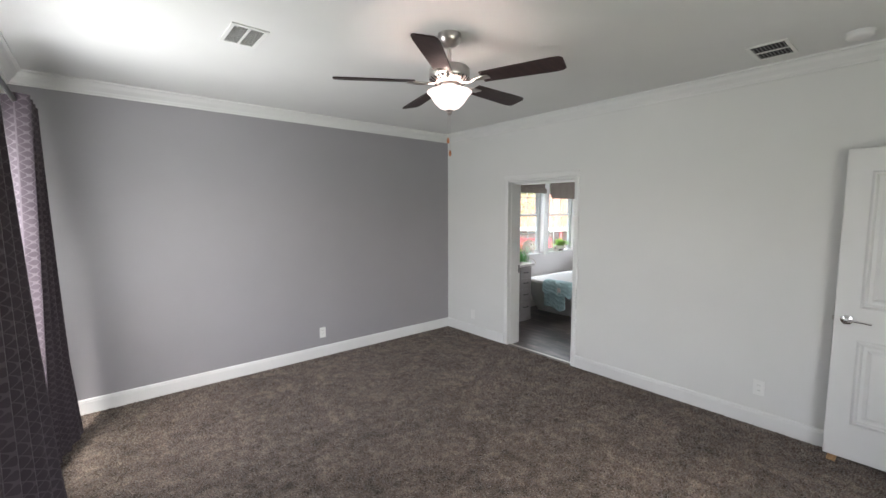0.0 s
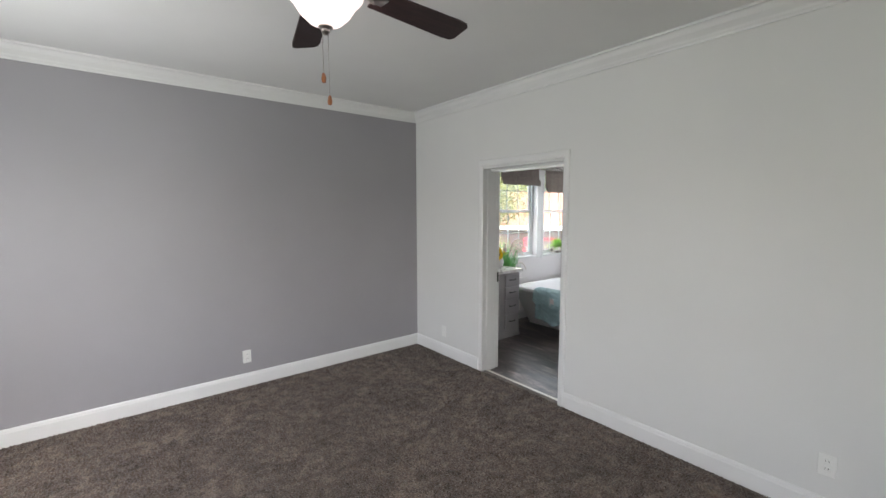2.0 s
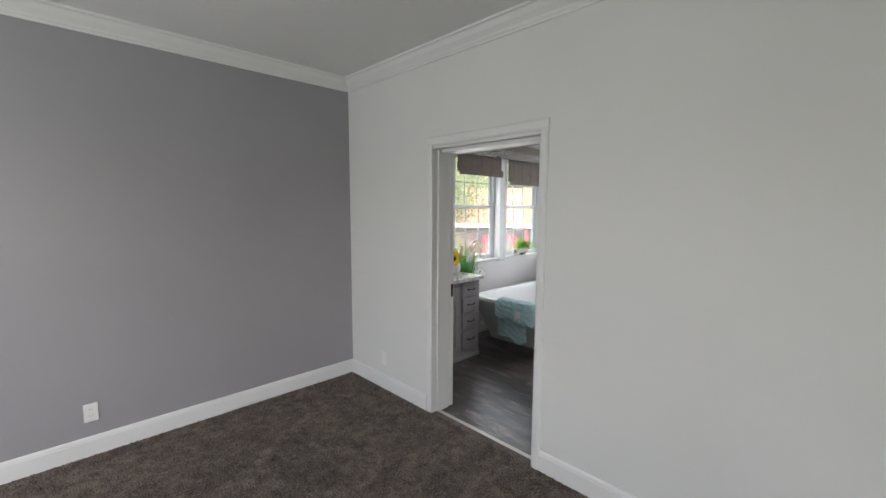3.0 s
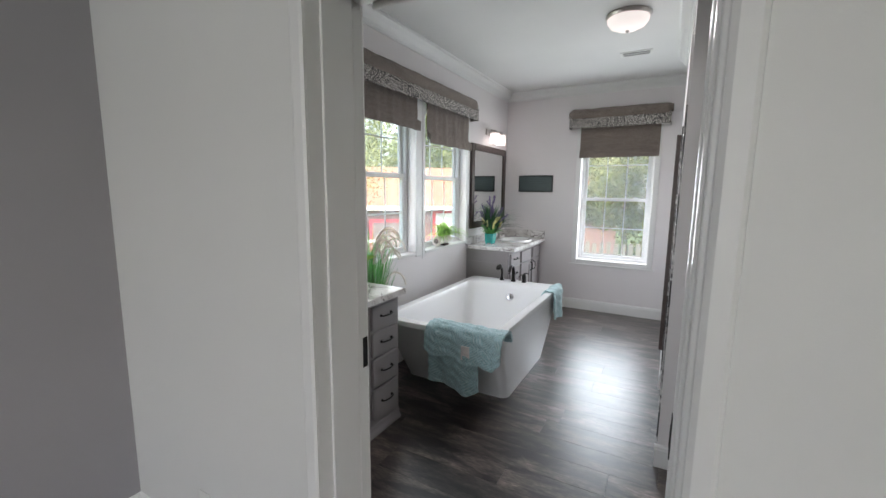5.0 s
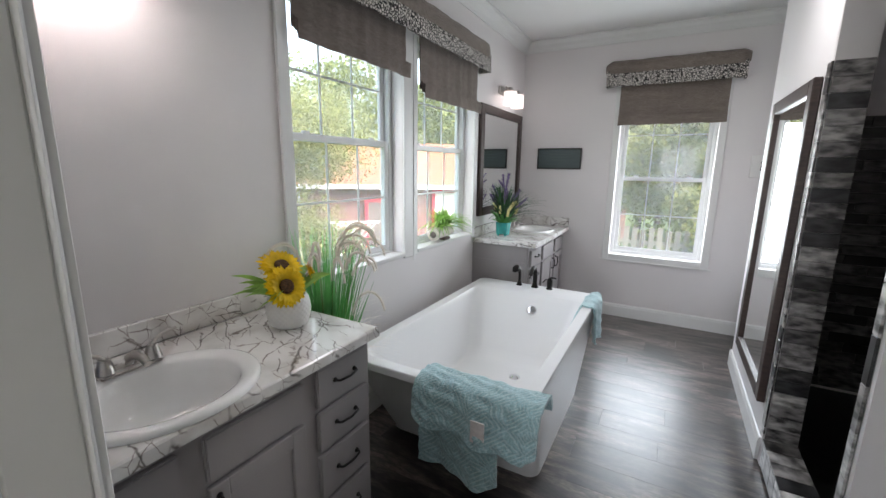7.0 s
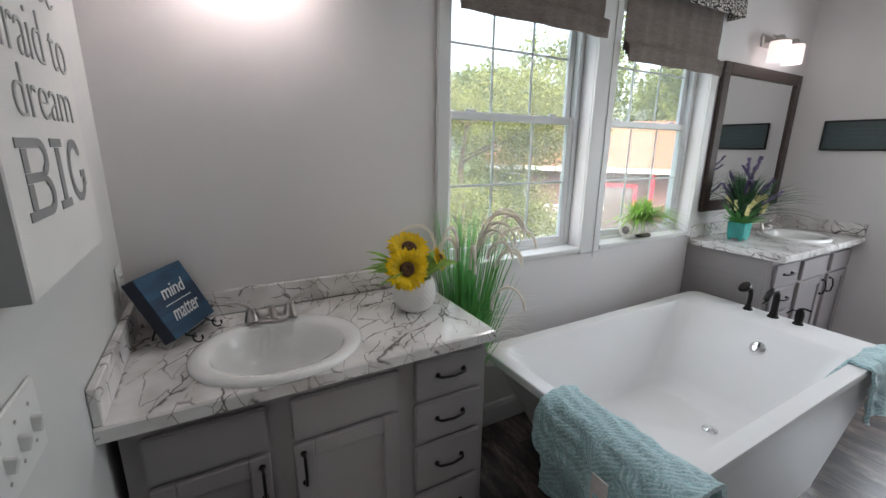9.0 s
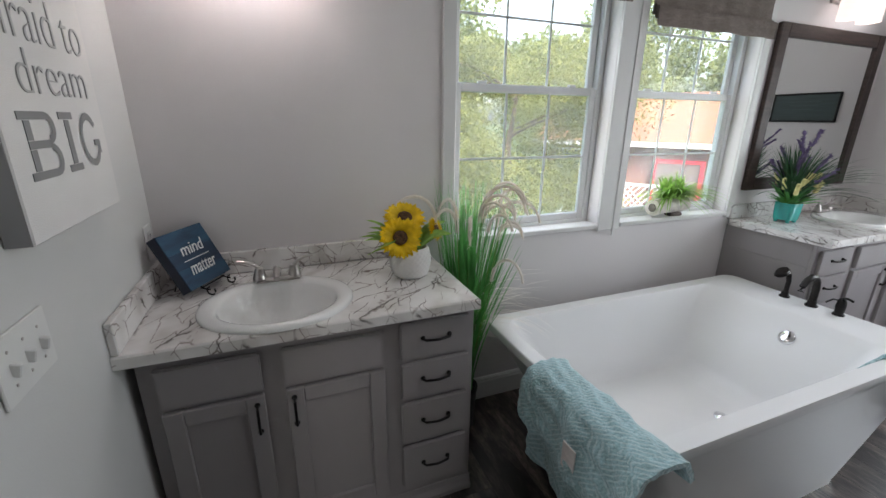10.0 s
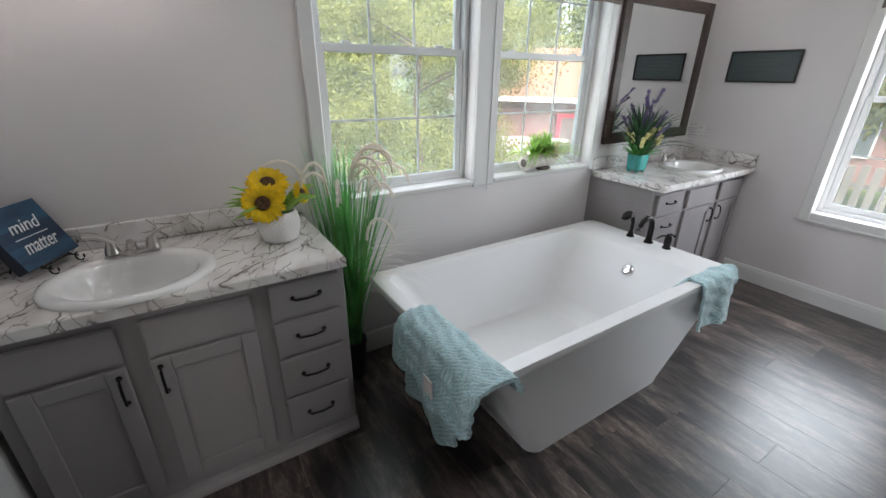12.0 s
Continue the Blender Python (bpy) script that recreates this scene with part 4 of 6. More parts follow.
def towel(name, path, w0, w1, across, nlen, label, skew=0.0, seedv=0, thick=0.012, hem=None):
    """A thick cloth laid along a path of points, spread along `across`."""
    rnd = random.Random(seedv)
    ph = [rnd.uniform(0, 6.28) for _ in range(6)]
    pts = [Vector(p) for p in path]
    cum = [0.0]
    for a, b in zip(pts, pts[1:]):
        cum.append(cum[-1] + (b - a).length)
    def along(s):
        for i in range(len(pts) - 1):
            if s <= cum[i + 1] or i == len(pts) - 2:
                k = (s - cum[i]) / (cum[i + 1] - cum[i])
                return pts[i].lerp(pts[i + 1], k), (pts[i + 1] - pts[i]).normalized()
    ac = Vector(across)
    bm = bmesh.new()
    nw = 30
    faces = []
    for side in (0, 1):
        g = []
        for i in range(nlen + 1):
            row = []
            for j in range(nw + 1):
                u = w0 + (w1 - w0) * j / nw
                f = i / nlen
                s = cum[-1] * f
                if hem:
                    s *= hem((u - w0) / (w1 - w0))
                p, d = along(max(0.0, s))
                nrm = ac.cross(d).normalized()
                hang = abs(d.z)
                rip = hang * f * (0.013 * math.sin(u * 24 + ph[0] + f * 3) + 0.004 * math.sin(u * 51 + ph[1] + 2 * f)) + 0.004 * math.sin(u * 70 + f * 25 + ph[2]) * math.sin(f * 17 + u * 9) + 0.003 * math.sin(f * 48 + u * 25 + ph[3])
                row.append(bm.verts.new(p + ac * (u + skew * f * hang) + nrm * (rip + (thick if side else 0))))
            g.append(row)
        faces.append(g)
    for g in faces:
        for i in range(nlen):
            for j in range(nw):
                bm.faces.new((g[i][j], g[i + 1][j], g[i + 1][j + 1], g[i][j + 1]))
    a, b = faces
    for i in range(nlen):
        for j in (0, nw):
            bm.faces.new((a[i][j], a[i + 1][j], b[i + 1][j], b[i][j]))
    for j in range(nw):
        for i in (0, nlen):
            bm.faces.new((a[i][j], a[i][j + 1], b[i][j + 1], b[i][j]))
    t = thing(name, path[len(path) // 2], label, "towel", "towels")
    part("cloth", bm, M_towel, t, "", True)
    return t
t1 = towel("bath_towel", [(1.575, 0, 0.515), (1.548, 0, 0.545), (1.50, 0, 0.547), (1.464, 0, 0.54), (1.452, 0, 0.50), (1.450, 0, 0.36), (1.462, 0, 0.14)], -0.950, -0.600, (0, 1, 0), 36,
           "aqua terry bath towel draped over the end of a bathtub", seedv=2, hem=lambda g: 0.97 + 0.04 * math.exp(-((g - 0.22) / 0.12) ** 2) - 0.09 * max(0, g - 0.35) - 0.5 * max(0, 0.06 - g))
up = towel("upper_fold", [(1.600, 0, 0.490), (1.560, 0, 0.558), (1.50, 0, 0.566), (1.448, 0, 0.560), (1.420, 0, 0.52), (1.396, 0, 0.365)], -1.118, -0.592, (0, 1, 0), 36, "x", seedv=7, thick=0.018,
           hem=lambda g: 0.88 + 1.3 * g if g < 0.09 else 1.0 - 0.12 * (g - 0.09) + 0.025 * math.sin(g * 17))
fold = up.children[0]
fold.name, fold.parent = "upper_fold", t1
fold.location = Vector(up.location) - Vector(t1.location)
bpy.data.objects.remove(up)
part("care_label", cube(1.374, 1.379, -0.925, -0.868, 0.405, 0.495, 0.001), M_tag, t1, "white paper label")
part("care_tag", cube(1.377, 1.387, -0.672, -0.640, 0.410, 0.440, 0.002), M_tag, t1, "small white sewn tag")
towel("hand_towel", [(0, -0.985, 0.36), (0, -0.995, 0.50), (0, -1.008, 0.546), (0, -1.045, 0.549), (0, -1.074, 0.542), (0, -1.082, 0.50), (0, -1.078, 0.40), (0, -1.085, 0.25)], -3.125, -2.785, (-1, 0, 0), 34,
      "aqua terry hand towel folded over the side of a bathtub", seedv=11, hem=lambda g: 1.0 - 0.10 * g)
ht = [o for o in bpy.data.objects if o.name.startswith("hand_towel")][0]
bm = bmesh.new()
tri = [[Vector((2.77 + 0.27 * u - 0.34 * v * (1 - u * 0.8), -1.004 + 0.035 * v + 0.004 * math.sin(9 * u + 7 * v), 0.545 - 0.125 * v * (1 - 0.35 * u))) for u in [k / 8 for k in range(9)]] for v in [k / 8 for k in range(9)]]
sheets = [[[bm.verts.new(p + Vector((0, 0.008 * s, 0.004 * s))) for p in row] for row in tri] for s in (0, 1)]
for g in sheets:
    for i in range(8):
        for j in range(8):
            bm.faces.new((g[i][j], g[i + 1][j], g[i + 1][j + 1], g[i][j + 1]))
for i in range(8):
    for (a, b) in (((i, 0), (i + 1, 0)), ((i, 8), (i + 1, 8)), ((0, i), (0, i + 1)), ((8, i), (8, i + 1))):
        bm.faces.new((sheets[0][a[0]][a[1]], sheets[0][b[0]][b[1]], sheets[1][b[0]][b[1]], sheets[1][a[0]][a[1]]))
part("inner_corner", bm, M_towel, ht, "", True)

# ---- fan and ceiling fixtures ----
FX, FY = -2.12, -2.46
fan = thing("ceiling_fan", (FX, FY, ZC), "brushed nickel ceiling fan with five dark blades and lit glass bowl", "ceiling fan")
part("canopy", lathe([(0, 0), (0.068, 0), (0.070, -0.022), (0.062, -0.045), (0.034, -0.068), (0.016, -0.074), (0, -0.074)], (FX, FY, ZC), 28), M_nickel, fan, "", True)
part("downrod", lathe([(0.012, 0.02), (0.012, -0.13), (0.022, -0.132), (0.024, -0.16), (0, -0.16)], (FX, FY, ZC - 0.06), 16), M_nickel, fan, "", True)
part("motor_housing", lathe([(0, 0.082), (0.06, 0.080), (0.105, 0.070), (0.118, 0.058), (0.120, 0.020), (0.117, 0.006), (0.095, -0.012), (0.07, -0.02), (0, -0.02)], (FX, FY, 2.405), 40), M_nickel, fan, "", True)
bm = bmesh.new()
for k in range(24):
    a = 2 * math.pi * k / 24
    p0, p1 = Vector((FX + 0.117 * math.cos(a), FY + 0.117 * math.sin(a), 2.412)), Vector((FX + 0.088 * math.cos(a + 0.12), FY + 0.088 * math.sin(a + 0.12), 2.388))
    tube([p0, p0.lerp(p1, 0.5) + Vector((0, 0, -0.003)), p1], 0.004, 6, bm)
part("vent_ribs", bm, M_dark, fan)
part("light_fitter", lathe([(0.05, 0.03), (0.062, 0.02), (0.062, 0.0), (0.050, -0.012), (0.062, -0.02), (0.066, -0.026), (0, -0.026)], (FX, FY, 2.362), 32), M_nickel, fan, "", True)
bowl = lathe([(0.128, 0.0), (0.133, -0.004), (0.122, -0.012), (0.108, -0.030), (0.088, -0.062), (0.058, -0.090), (0.026, -0.104), (0, -0.106), (0, -0.102), (0.024, -0.100), (0.055, -0.086), (0.084, -0.060), (0.104, -0.028), (0.118, -0.009), (0.126, 0.002)], (FX, FY, 2.338), 40)
b = part("glass_bowl", bowl, M_shade_warm, fan, "lit alabaster glass bowl", True)
part("finial", lathe([(0, 0), (0.024, 0), (0.026, -0.006), (0.014, -0.012), (0.016, -0.02), (0.007, -0.03), (0, -0.033)], (FX, FY, 2.236), 16), M_nickel, fan, "", True)
for k in range(5):
    a = radians(3 + 72 * k)
    m = Matrix.Translation((FX, FY, 2.388)) @ Matrix.Rotation(a, 4, "Z")
    one = tube([(0.085, 0, -0.002), (0.13, 0.012, -0.008), (0.17, 0.0, -0.004), (0.215, 0.022, 0.0)], 0.007, 8)
    tube([(0.13, 0.012, -0.008), (0.17, -0.018, -0.004), (0.215, -0.022, 0.0)], 0.007, 8, one)
    cube(0.20, 0.25, -0.030, 0.030, -0.003, 0.002, 0.001, one)
    one.transform(m)
    arm = part("blade_arm", one, M_nickel, fan, "", True)
    bl = bmesh.new()
    out = [(0.205, -0.052), (0.60, -0.066), (0.645, -0.062), (0.662, -0.045), (0.662, 0.045), (0.645, 0.062), (0.60, 0.066), (0.205, 0.052)]
    lo = [bl.verts.new((x, y, 0.002)) for x, y in out]
    hi = [bl.verts.new((x, y, 0.009)) for x, y in out]
    bl.faces.new(lo[::-1])
    bl.faces.new(hi)
    for i in range(len(out)):
        j = (i + 1) % len(out)
        bl.faces.new((lo[i], lo[j], hi[j], hi[i]))
    bl.transform(m @ Matrix.Rotation(radians(-12), 4, "X"))
    part("blade", bl, M_blade, fan, "dark walnut blade")
for dx, dy, z in ((-0.012, 0.0, 2.055), (0.014, 0.012, 1.985)):
    ch = part("pull_chain", tube([(FX + dx, FY + dy, 2.33), (FX + dx, FY + dy, z + 0.02)], 0.0012, 6), M_nickel, fan)
    part("fob", lathe([(0, 0.022), (0.005, 0.018), (0.009, 0.0), (0.007, -0.012), (0, -0.016)], (FX + dx, FY + dy, z), 12), M_fob, ch, "brown wooden fob", True)


def register(x0, x1, y0, y1, label, slats_along_x, n, dark):
    v = thing("ceiling_vent", ((x0 + x1) / 2, (y0 + y1) / 2, ZC), label, "ceiling vent", "ceiling vents")
    f = 0.022
    bm = cube(x0, x1, y0, y0 + f, ZC - 0.008, ZC, 0.002)
    cube(x0, x1, y1 - f, y1, ZC - 0.008, ZC, 0.002, bm)
    cube(x0, x0 + f, y0 + f, y1 - f, ZC - 0.008, ZC, 0.002, bm)
    cube(x1 - f, x1, y0 + f, y1 - f, ZC - 0.008, ZC, 0.002, bm)
    part("frame", bm, M_plastic, v)
    part("backing", cube(x0 + f, x1 - f, y0 + f, y1 - f, ZC - 0.0015, ZC - 0.0005), M_dark if dark else M_canvedge, v)
    for k in range(n):
        if slats_along_x:
            y = y0 + f + (y1 - y0 - 2 * f) * (k + 0.5) / n
            s = cube(x0 + f, x1 - f, -0.0042, 0.0042, -0.0006, 0.0006)
            s.transform(Matrix.Translation((0, y, ZC - 0.005)) @ Matrix.Rotation(radians(35), 4, "X"))
        else:
            x = x0 + f + (x1 - x0 - 2 * f) * (k + 0.5) / n
            s = cube(-0.0042, 0.0042, y0 + f, y1 - f, -0.0006, 0.0006)
            s.transform(Matrix.Translation((x, 0, ZC - 0.005)) @ Matrix.Rotation(radians(35), 4, "Y"))
        part("slat", s, M_canvedge if dark else M_plastic, v)
    part("centre_bar", cube(x0 + f, x1 - f, (y0 + y1) / 2 - 0.004, (y0 + y1) / 2 + 0.004, ZC - 0.008, ZC - 0.002) if not slats_along_x else
         cube((x0 + x1) / 2 - 0.006, (x0 + x1) / 2 + 0.006, y0 + f, y1 - f, ZC - 0.0085, ZC - 0.002), M_plastic, v)
    return v


register(-3.13, -2.93, -1.84, -1.54, "white louvred ceiling register with two banks of slats", True, 16, False)
register(-0.55, -0.225, -3.715, -3.50, "ceiling return grille with dark slots", True, 9, True)
register(3.33, 3.46, -1.69, -1.43, "white ceiling register in the bathroom", True, 12, True)
sm = thing("smoke_detector", (-0.33, -4.0, ZC), "round white smoke detector on the ceiling", "smoke detector")
part("base", lathe([(0, 0), (0.066, 0), (0.068, -0.010), (0, -0.010)], (-0.33, -4.0, ZC), 28), M_plastic, sm, "", True)
part("cover", lathe([(0.062, -0.010), (0.060, -0.026), (0.048, -0.036), (0.02, -0.038), (0, -0.038)], (-0.33, -4.0, ZC), 28), M_plastic, sm, "", True)
cl = thing("ceiling_light", (2.50, -1.57, ZC), "lit flush bowl ceiling light with frosted glass", "ceiling light")
part("pan", lathe([(0, 0), (0.145, 0), (0.15, -0.012), (0.14, -0.028), (0, -0.028)], (2.50, -1.57, ZC), 32), M_nickel, cl, "", True)
part("glass_bowl", lathe([(0.138, 0), (0.134, -0.02), (0.115, -0.048), (0.07, -0.070), (0.02, -0.078), (0, -0.078)], (2.50, -1.57, ZC - 0.028), 36), M_shade, cl, "lit frosted glass bowl", True)
part("finial", lathe([(0.012, 0), (0.013, -0.008), (0.006, -0.016), (0, -0.018)], (2.50, -1.57, ZC - 0.105), 14), M_nickel, cl, "", True)


def sconce(x):
    s = thing("vanity_light", (x, 0, 2.1), "brushed nickel wall light with two lit frosted shades", "wall light", "vanity lights")
    part("back_plate", cube(x - 0.10, x + 0.10, -0.022, -0.001, 2.075, 2.145, 0.006), M_nickel, s)
    part("bar", tube([(x - 0.14, -0.09, 2.118), (x + 0.14, -0.09, 2.118)], 0.009, 10), M_nickel, s, "", True)
    part("stem", tube([(x, -0.02, 2.11), (x, -0.09, 2.118)], 0.010, 10), M_nickel, s, "", True)
    for dx in (-0.095, 0.095):
        part("socket", lathe([(0, 0.012), (0.016, 0.010), (0.024, -0.006), (0.030, -0.024), (0, -0.024)], (x + dx, -0.115, 2.112), 18), M_nickel, s, "", True)
        sh = part("shade", lathe([(0.030, 0), (0.054, -0.004), (0.056, -0.012), (0.056, -0.118), (0.053, -0.118), (0.053, -0.010), (0.03, -0.004)], (x + dx, -0.115, 2.090), 28), M_shade, s, "lit frosted glass cylinder shade", True)
    return s


sconce(3.79)
sconce(0.615)

# ---- wall plates ----


def plate(at, out, kind, label, gangs=1):
    """A cover plate; out: the way it looks."""
    p = thing(kind, at, label, "wall plate" if kind == "blank_plate" else kind.replace("_", " "), "wall plates")
    o = Vector(out)
    m = Matrix.Translation(at) @ (Matrix.Rotation(math.atan2(o.y, o.x), 4, "Z"))
    w = 0.035 + 0.023 * (gangs - 1)
    bm = cube(0, 0.006, -w, w, -0.0575, 0.0575, 0.002)
    bm.transform(m)
    part("cover", bm, M_plastic, p)
    if kind == "outlet":
        for dz in (-0.02, 0.02):
            bm = cube(0.006, 0.0085, -0.017, 0.017, dz - 0.014, dz + 0.014, 0.003)
            bm.transform(m)
            f = part("receptacle", bm, M_plastic, p)
            for dy in (-0.006, 0.006):
                s = cube(0.0086, 0.009, dy - 0.001, dy + 0.001, dz - 0.002, dz + 0.007)
                s.transform(m)
                part("slot", s, M_dark, f)
    if kind == "light_switch":
        for g in range(gangs):
            y = (g - (gangs - 1) / 2) * 0.046
            bm = cube(0.002, 0.019, y - 0.0045, y + 0.0045, -0.012, 0.012, 0.002)
            bm.transform(m @ Matrix.Rotation(radians(14), 4, "Y"))
            part("toggle", bm, M_plastic, p)
            for dz in (-0.03, 0.03):
                part("screw", lathe([(0, 0.0075), (0.003, 0.007), (0.003, 0.006), (0, 0.006)], (0, 0, 0), 8, m @ pose(0, y, dz, 0, 90, 0)), M_nickel, p)
    return p


plate((-1.881, -0.001, 0.277), (0, -1, 0), "outlet", "white duplex outlet in a grey wall")
plate((-0.001, -3.59, 0.300), (-1, 0, 0), "outlet", "white duplex outlet in a white wall")
plate((-0.001, -0.503, 0.265), (-1, 0, 0), "blank_plate", "white blank cover plate on a white wall")
plate((XB + 0.001, -0.845, 1.03), (1, 0, 0), "light_switch", "white triple toggle switch plate", 3)
plate((XB + 0.001, -0.075, 1.015), (1, 0, 0), "outlet", "white duplex outlet above a vanity")
plate((XE - 0.001, -0.10, 1.07), (-1, 0, 0), "outlet", "white duplex outlet beside a mirror")

# ---- bedroom door, wedge, curtains ----
door = thing("bedroom_door", (-0.10, -4.36, 0.0), "open white two-panel interior door lying along the wall", "door")
DX = -0.115
bm = cube(DX, DX + 0.035, -4.74, -3.976, 0.022, 2.018, 0.002)
part("leaf", bm, M_trim, door)
for z0, z1 in ((1.03, 1.872), (0.266, 0.81)):
    y0, y1 = -4.617, -4.097
    def panel_loop(d, x):
        return [(x, y0 + d, z0 + d), (x, y1 - d, z0 + d), (x, y1 - d, z1 - d), (x, y0 + d, z1 - d)]
    pl = loft([panel_loop(-0.006, DX + 0.001), panel_loop(-0.006, DX - 0.004), panel_loop(0.006, DX - 0.012), panel_loop(0.014, DX - 0.012), panel_loop(0.026, DX - 0.001), panel_loop(0.044, DX - 0.001), panel_loop(0.064, DX - 0.010)])
    part("raised_panel", pl, M_trim, door)
lv = lathe([(0, 0), (0.031, 0), (0.031, 0.006), (0.024, 0.010), (0.014, 0.012), (0.012, 0.045), (0, 0.046)], (DX, -4.036, 0.94), 24, pose(0, 0, 0, 0, -90, 0))
tube([(DX - 0.042, -4.036, 0.94), (DX - 0.047, -4.065, 0.942), (DX - 0.046, -4.10, 0.940), (DX - 0.040, -4.150, 0.934)], 0.009, 10, lv, 0.005)
part("lever_handle", lv, M_chrome, door, "satin nickel lever handle", True)
part("latch", cube(DX + 0.010, DX + 0.025, -3.9755, -3.966, 0.925, 0.955, 0.002), M_nickel, door)
for z in (0.25, 1.05, 1.85):
    part("hinge", lathe([(0, 0.045), (0.007, 0.045), (0.007, -0.045), (0, -0.045)], (DX + 0.036, -4.745, z), 10), M_nickel, door)
wd = bmesh.new()
v = [wd.verts.new(p) for p in ((-0.16, -4.0, 0), (-0.07, -4.0, 0), (-0.07, -4.045, 0), (-0.16, -4.045, 0), (-0.07, -4.0, 0.021), (-0.07, -4.045, 0.021), (-0.16, -4.0, 0.004), (-0.16, -4.045, 0.004))]
for f in ((0, 3, 2, 1), (6, 4, 5, 7), (0, 1, 4, 6), (2, 3, 7, 5), (1, 2, 5, 4), (0, 6, 7, 3)):
    wd.faces.new([v[i] for i in f])
solo(part("door_wedge", wd, M_wood), "small raw wood wedge under the open door", "door wedge")


def trellis(base, line):
    """Oval trellis weave drawn as a lighter thread."""
    n, l = base.node_tree.nodes, base.node_tree.links
    p = n["Principled BSDF"]
    tc, sep = n.new("ShaderNodeTexCoord"), n.new("ShaderNodeSeparateXYZ")
    l.new(tc.outputs["UV"], sep.inputs[0])
    def op(kind, a, b=None):
        q = n.new("ShaderNodeMath")
        q.operation = kind
        for k, s in enumerate((a, b)):
            if s is None:
                continue
            if isinstance(s, (int, float)):
                q.inputs[k].default_value = s
            else:
                l.new(s, q.inputs[k])
        return q.outputs[0]
    sx = op("SINE", op("MULTIPLY", sep.outputs[0], 2 * math.pi / 0.13))
    sz = op("SINE", op("MULTIPLY", sep.outputs[1], 2 * math.pi / 0.10))
    d = op("ABSOLUTE", op("SUBTRACT", op("ABSOLUTE", sx), op("ABSOLUTE", sz)))
    fac = op("LESS_THAN", d, 0.13)
    mx = n.new("ShaderNodeMix")
    mx.data_type = "RGBA"
    l.new(fac, mx.inputs[0])
    old = p.inputs["Base Color"].links[0].from_socket
    l.new(old, mx.inputs[6])
    mx.inputs[7].default_value = (*line, 1)
    l.new(mx.outputs[2], p.inputs["Base Color"])
    for q in n:
        if q.type == "BSDF_TRANSLUCENT":
            l.new(mx.outputs[2], q.inputs["Color"])


trellis(M_curt, (0.088, 0.073, 0.083))


def curtain(y0, y1, b0, b1, folds, seedv, label):
    """A grommet panel from y0 to y1 at the rod, its hem running from b0 to b1 (x, y)."""
    c = thing("curtain", (-4.05, (y0 + y1) / 2, 0.03), label, "curtain", "curtains")
    bm = bmesh.new()
    uvl = bm.loops.layers.uv.new("UVMap")
    n, k = 70, 30
    def at(i, j, w):
        f, g = i / n, j / k
        ph = f * folds * 2 * math.pi
        tx, ty = -4.055 + 0.060 * math.sin(ph), y0 + (y1 - y0) * f
        bx, by = b0[0] + (b1[0] - b0[0]) * f, b0[1] + (b1[1] - b0[1]) * f
        bx += 0.05 * math.sin(ph) * (1 - 0.7 * f)
        e = g ** 1.25
        return Vector((tx + (bx - tx) * e + w * 0.004, ty + (by - ty) * e + 0.02 * math.cos(ph) * g, 2.30 - (2.30 - 0.03) * g + 0.012 * math.sin(ph) * e))
    vs = [[[bm.verts.new(at(i, j, w)) for j in range(k + 1)] for i in range(n + 1)] for w in (-1, 1)]
    for g in vs:
        for i in range(n):
            for j in range(k):
                fc = bm.faces.new((g[i][j], g[i + 1][j], g[i + 1][j + 1], g[i][j + 1]))
                for lp, (a, b) in zip(fc.loops, ((i, j), (i + 1, j), (i + 1, j + 1), (i, j + 1))):
                    lp[uvl].uv = (a / n * 1.25, b / k * 2.4)
    for i in range(n):
        for j in (0, k):
            bm.faces.new((vs[0][i][j], vs[0][i + 1][j], vs[1][i + 1][j], vs[1][i][j]))
    for j in range(k):
        for i in (0, n):
            bm.faces.new((vs[0][i][j], vs[0][i][j + 1], vs[1][i][j + 1], vs[1][i][j]))
    part("cloth", bm, M_curt, c, "", True)
    return c


curtain(-1.05, -0.52, (-4.12, -1.05), (-3.925, -0.44), 4, 1, "plum grey trellis-weave grommet curtain with flared hem")
curtain(-2.75, -2.06, (-4.06, -2.75), (-3.90, -1.96), 5, 2, "plum grey trellis-weave grommet curtain gathered aside")
rod = thing("curtain_rod", (-4.055, -1.6, 2.26), "black metal curtain rod on the bedroom wall", "curtain rod")
part("rod", tube([(-4.055, -2.85, 2.26), (-4.055, -0.46, 2.26)], 0.012, 12), M_black, rod)
for y in (-2.87, -0.44):
    part("finial", lathe([(0, -0.028), (0.02, -0.020), (0.028, 0), (0.02, 0.02), (0, 0.028)], (-4.055, y, 2.26), 16), M_black, rod, "", True)
for y in (-2.8, -0.50):
    part("bracket", tube([(-4.18, y, 2.24), (-4.055, y, 2.245)], 0.007, 8), M_black, rod)

# ---- mirrors, pictures, signs ----


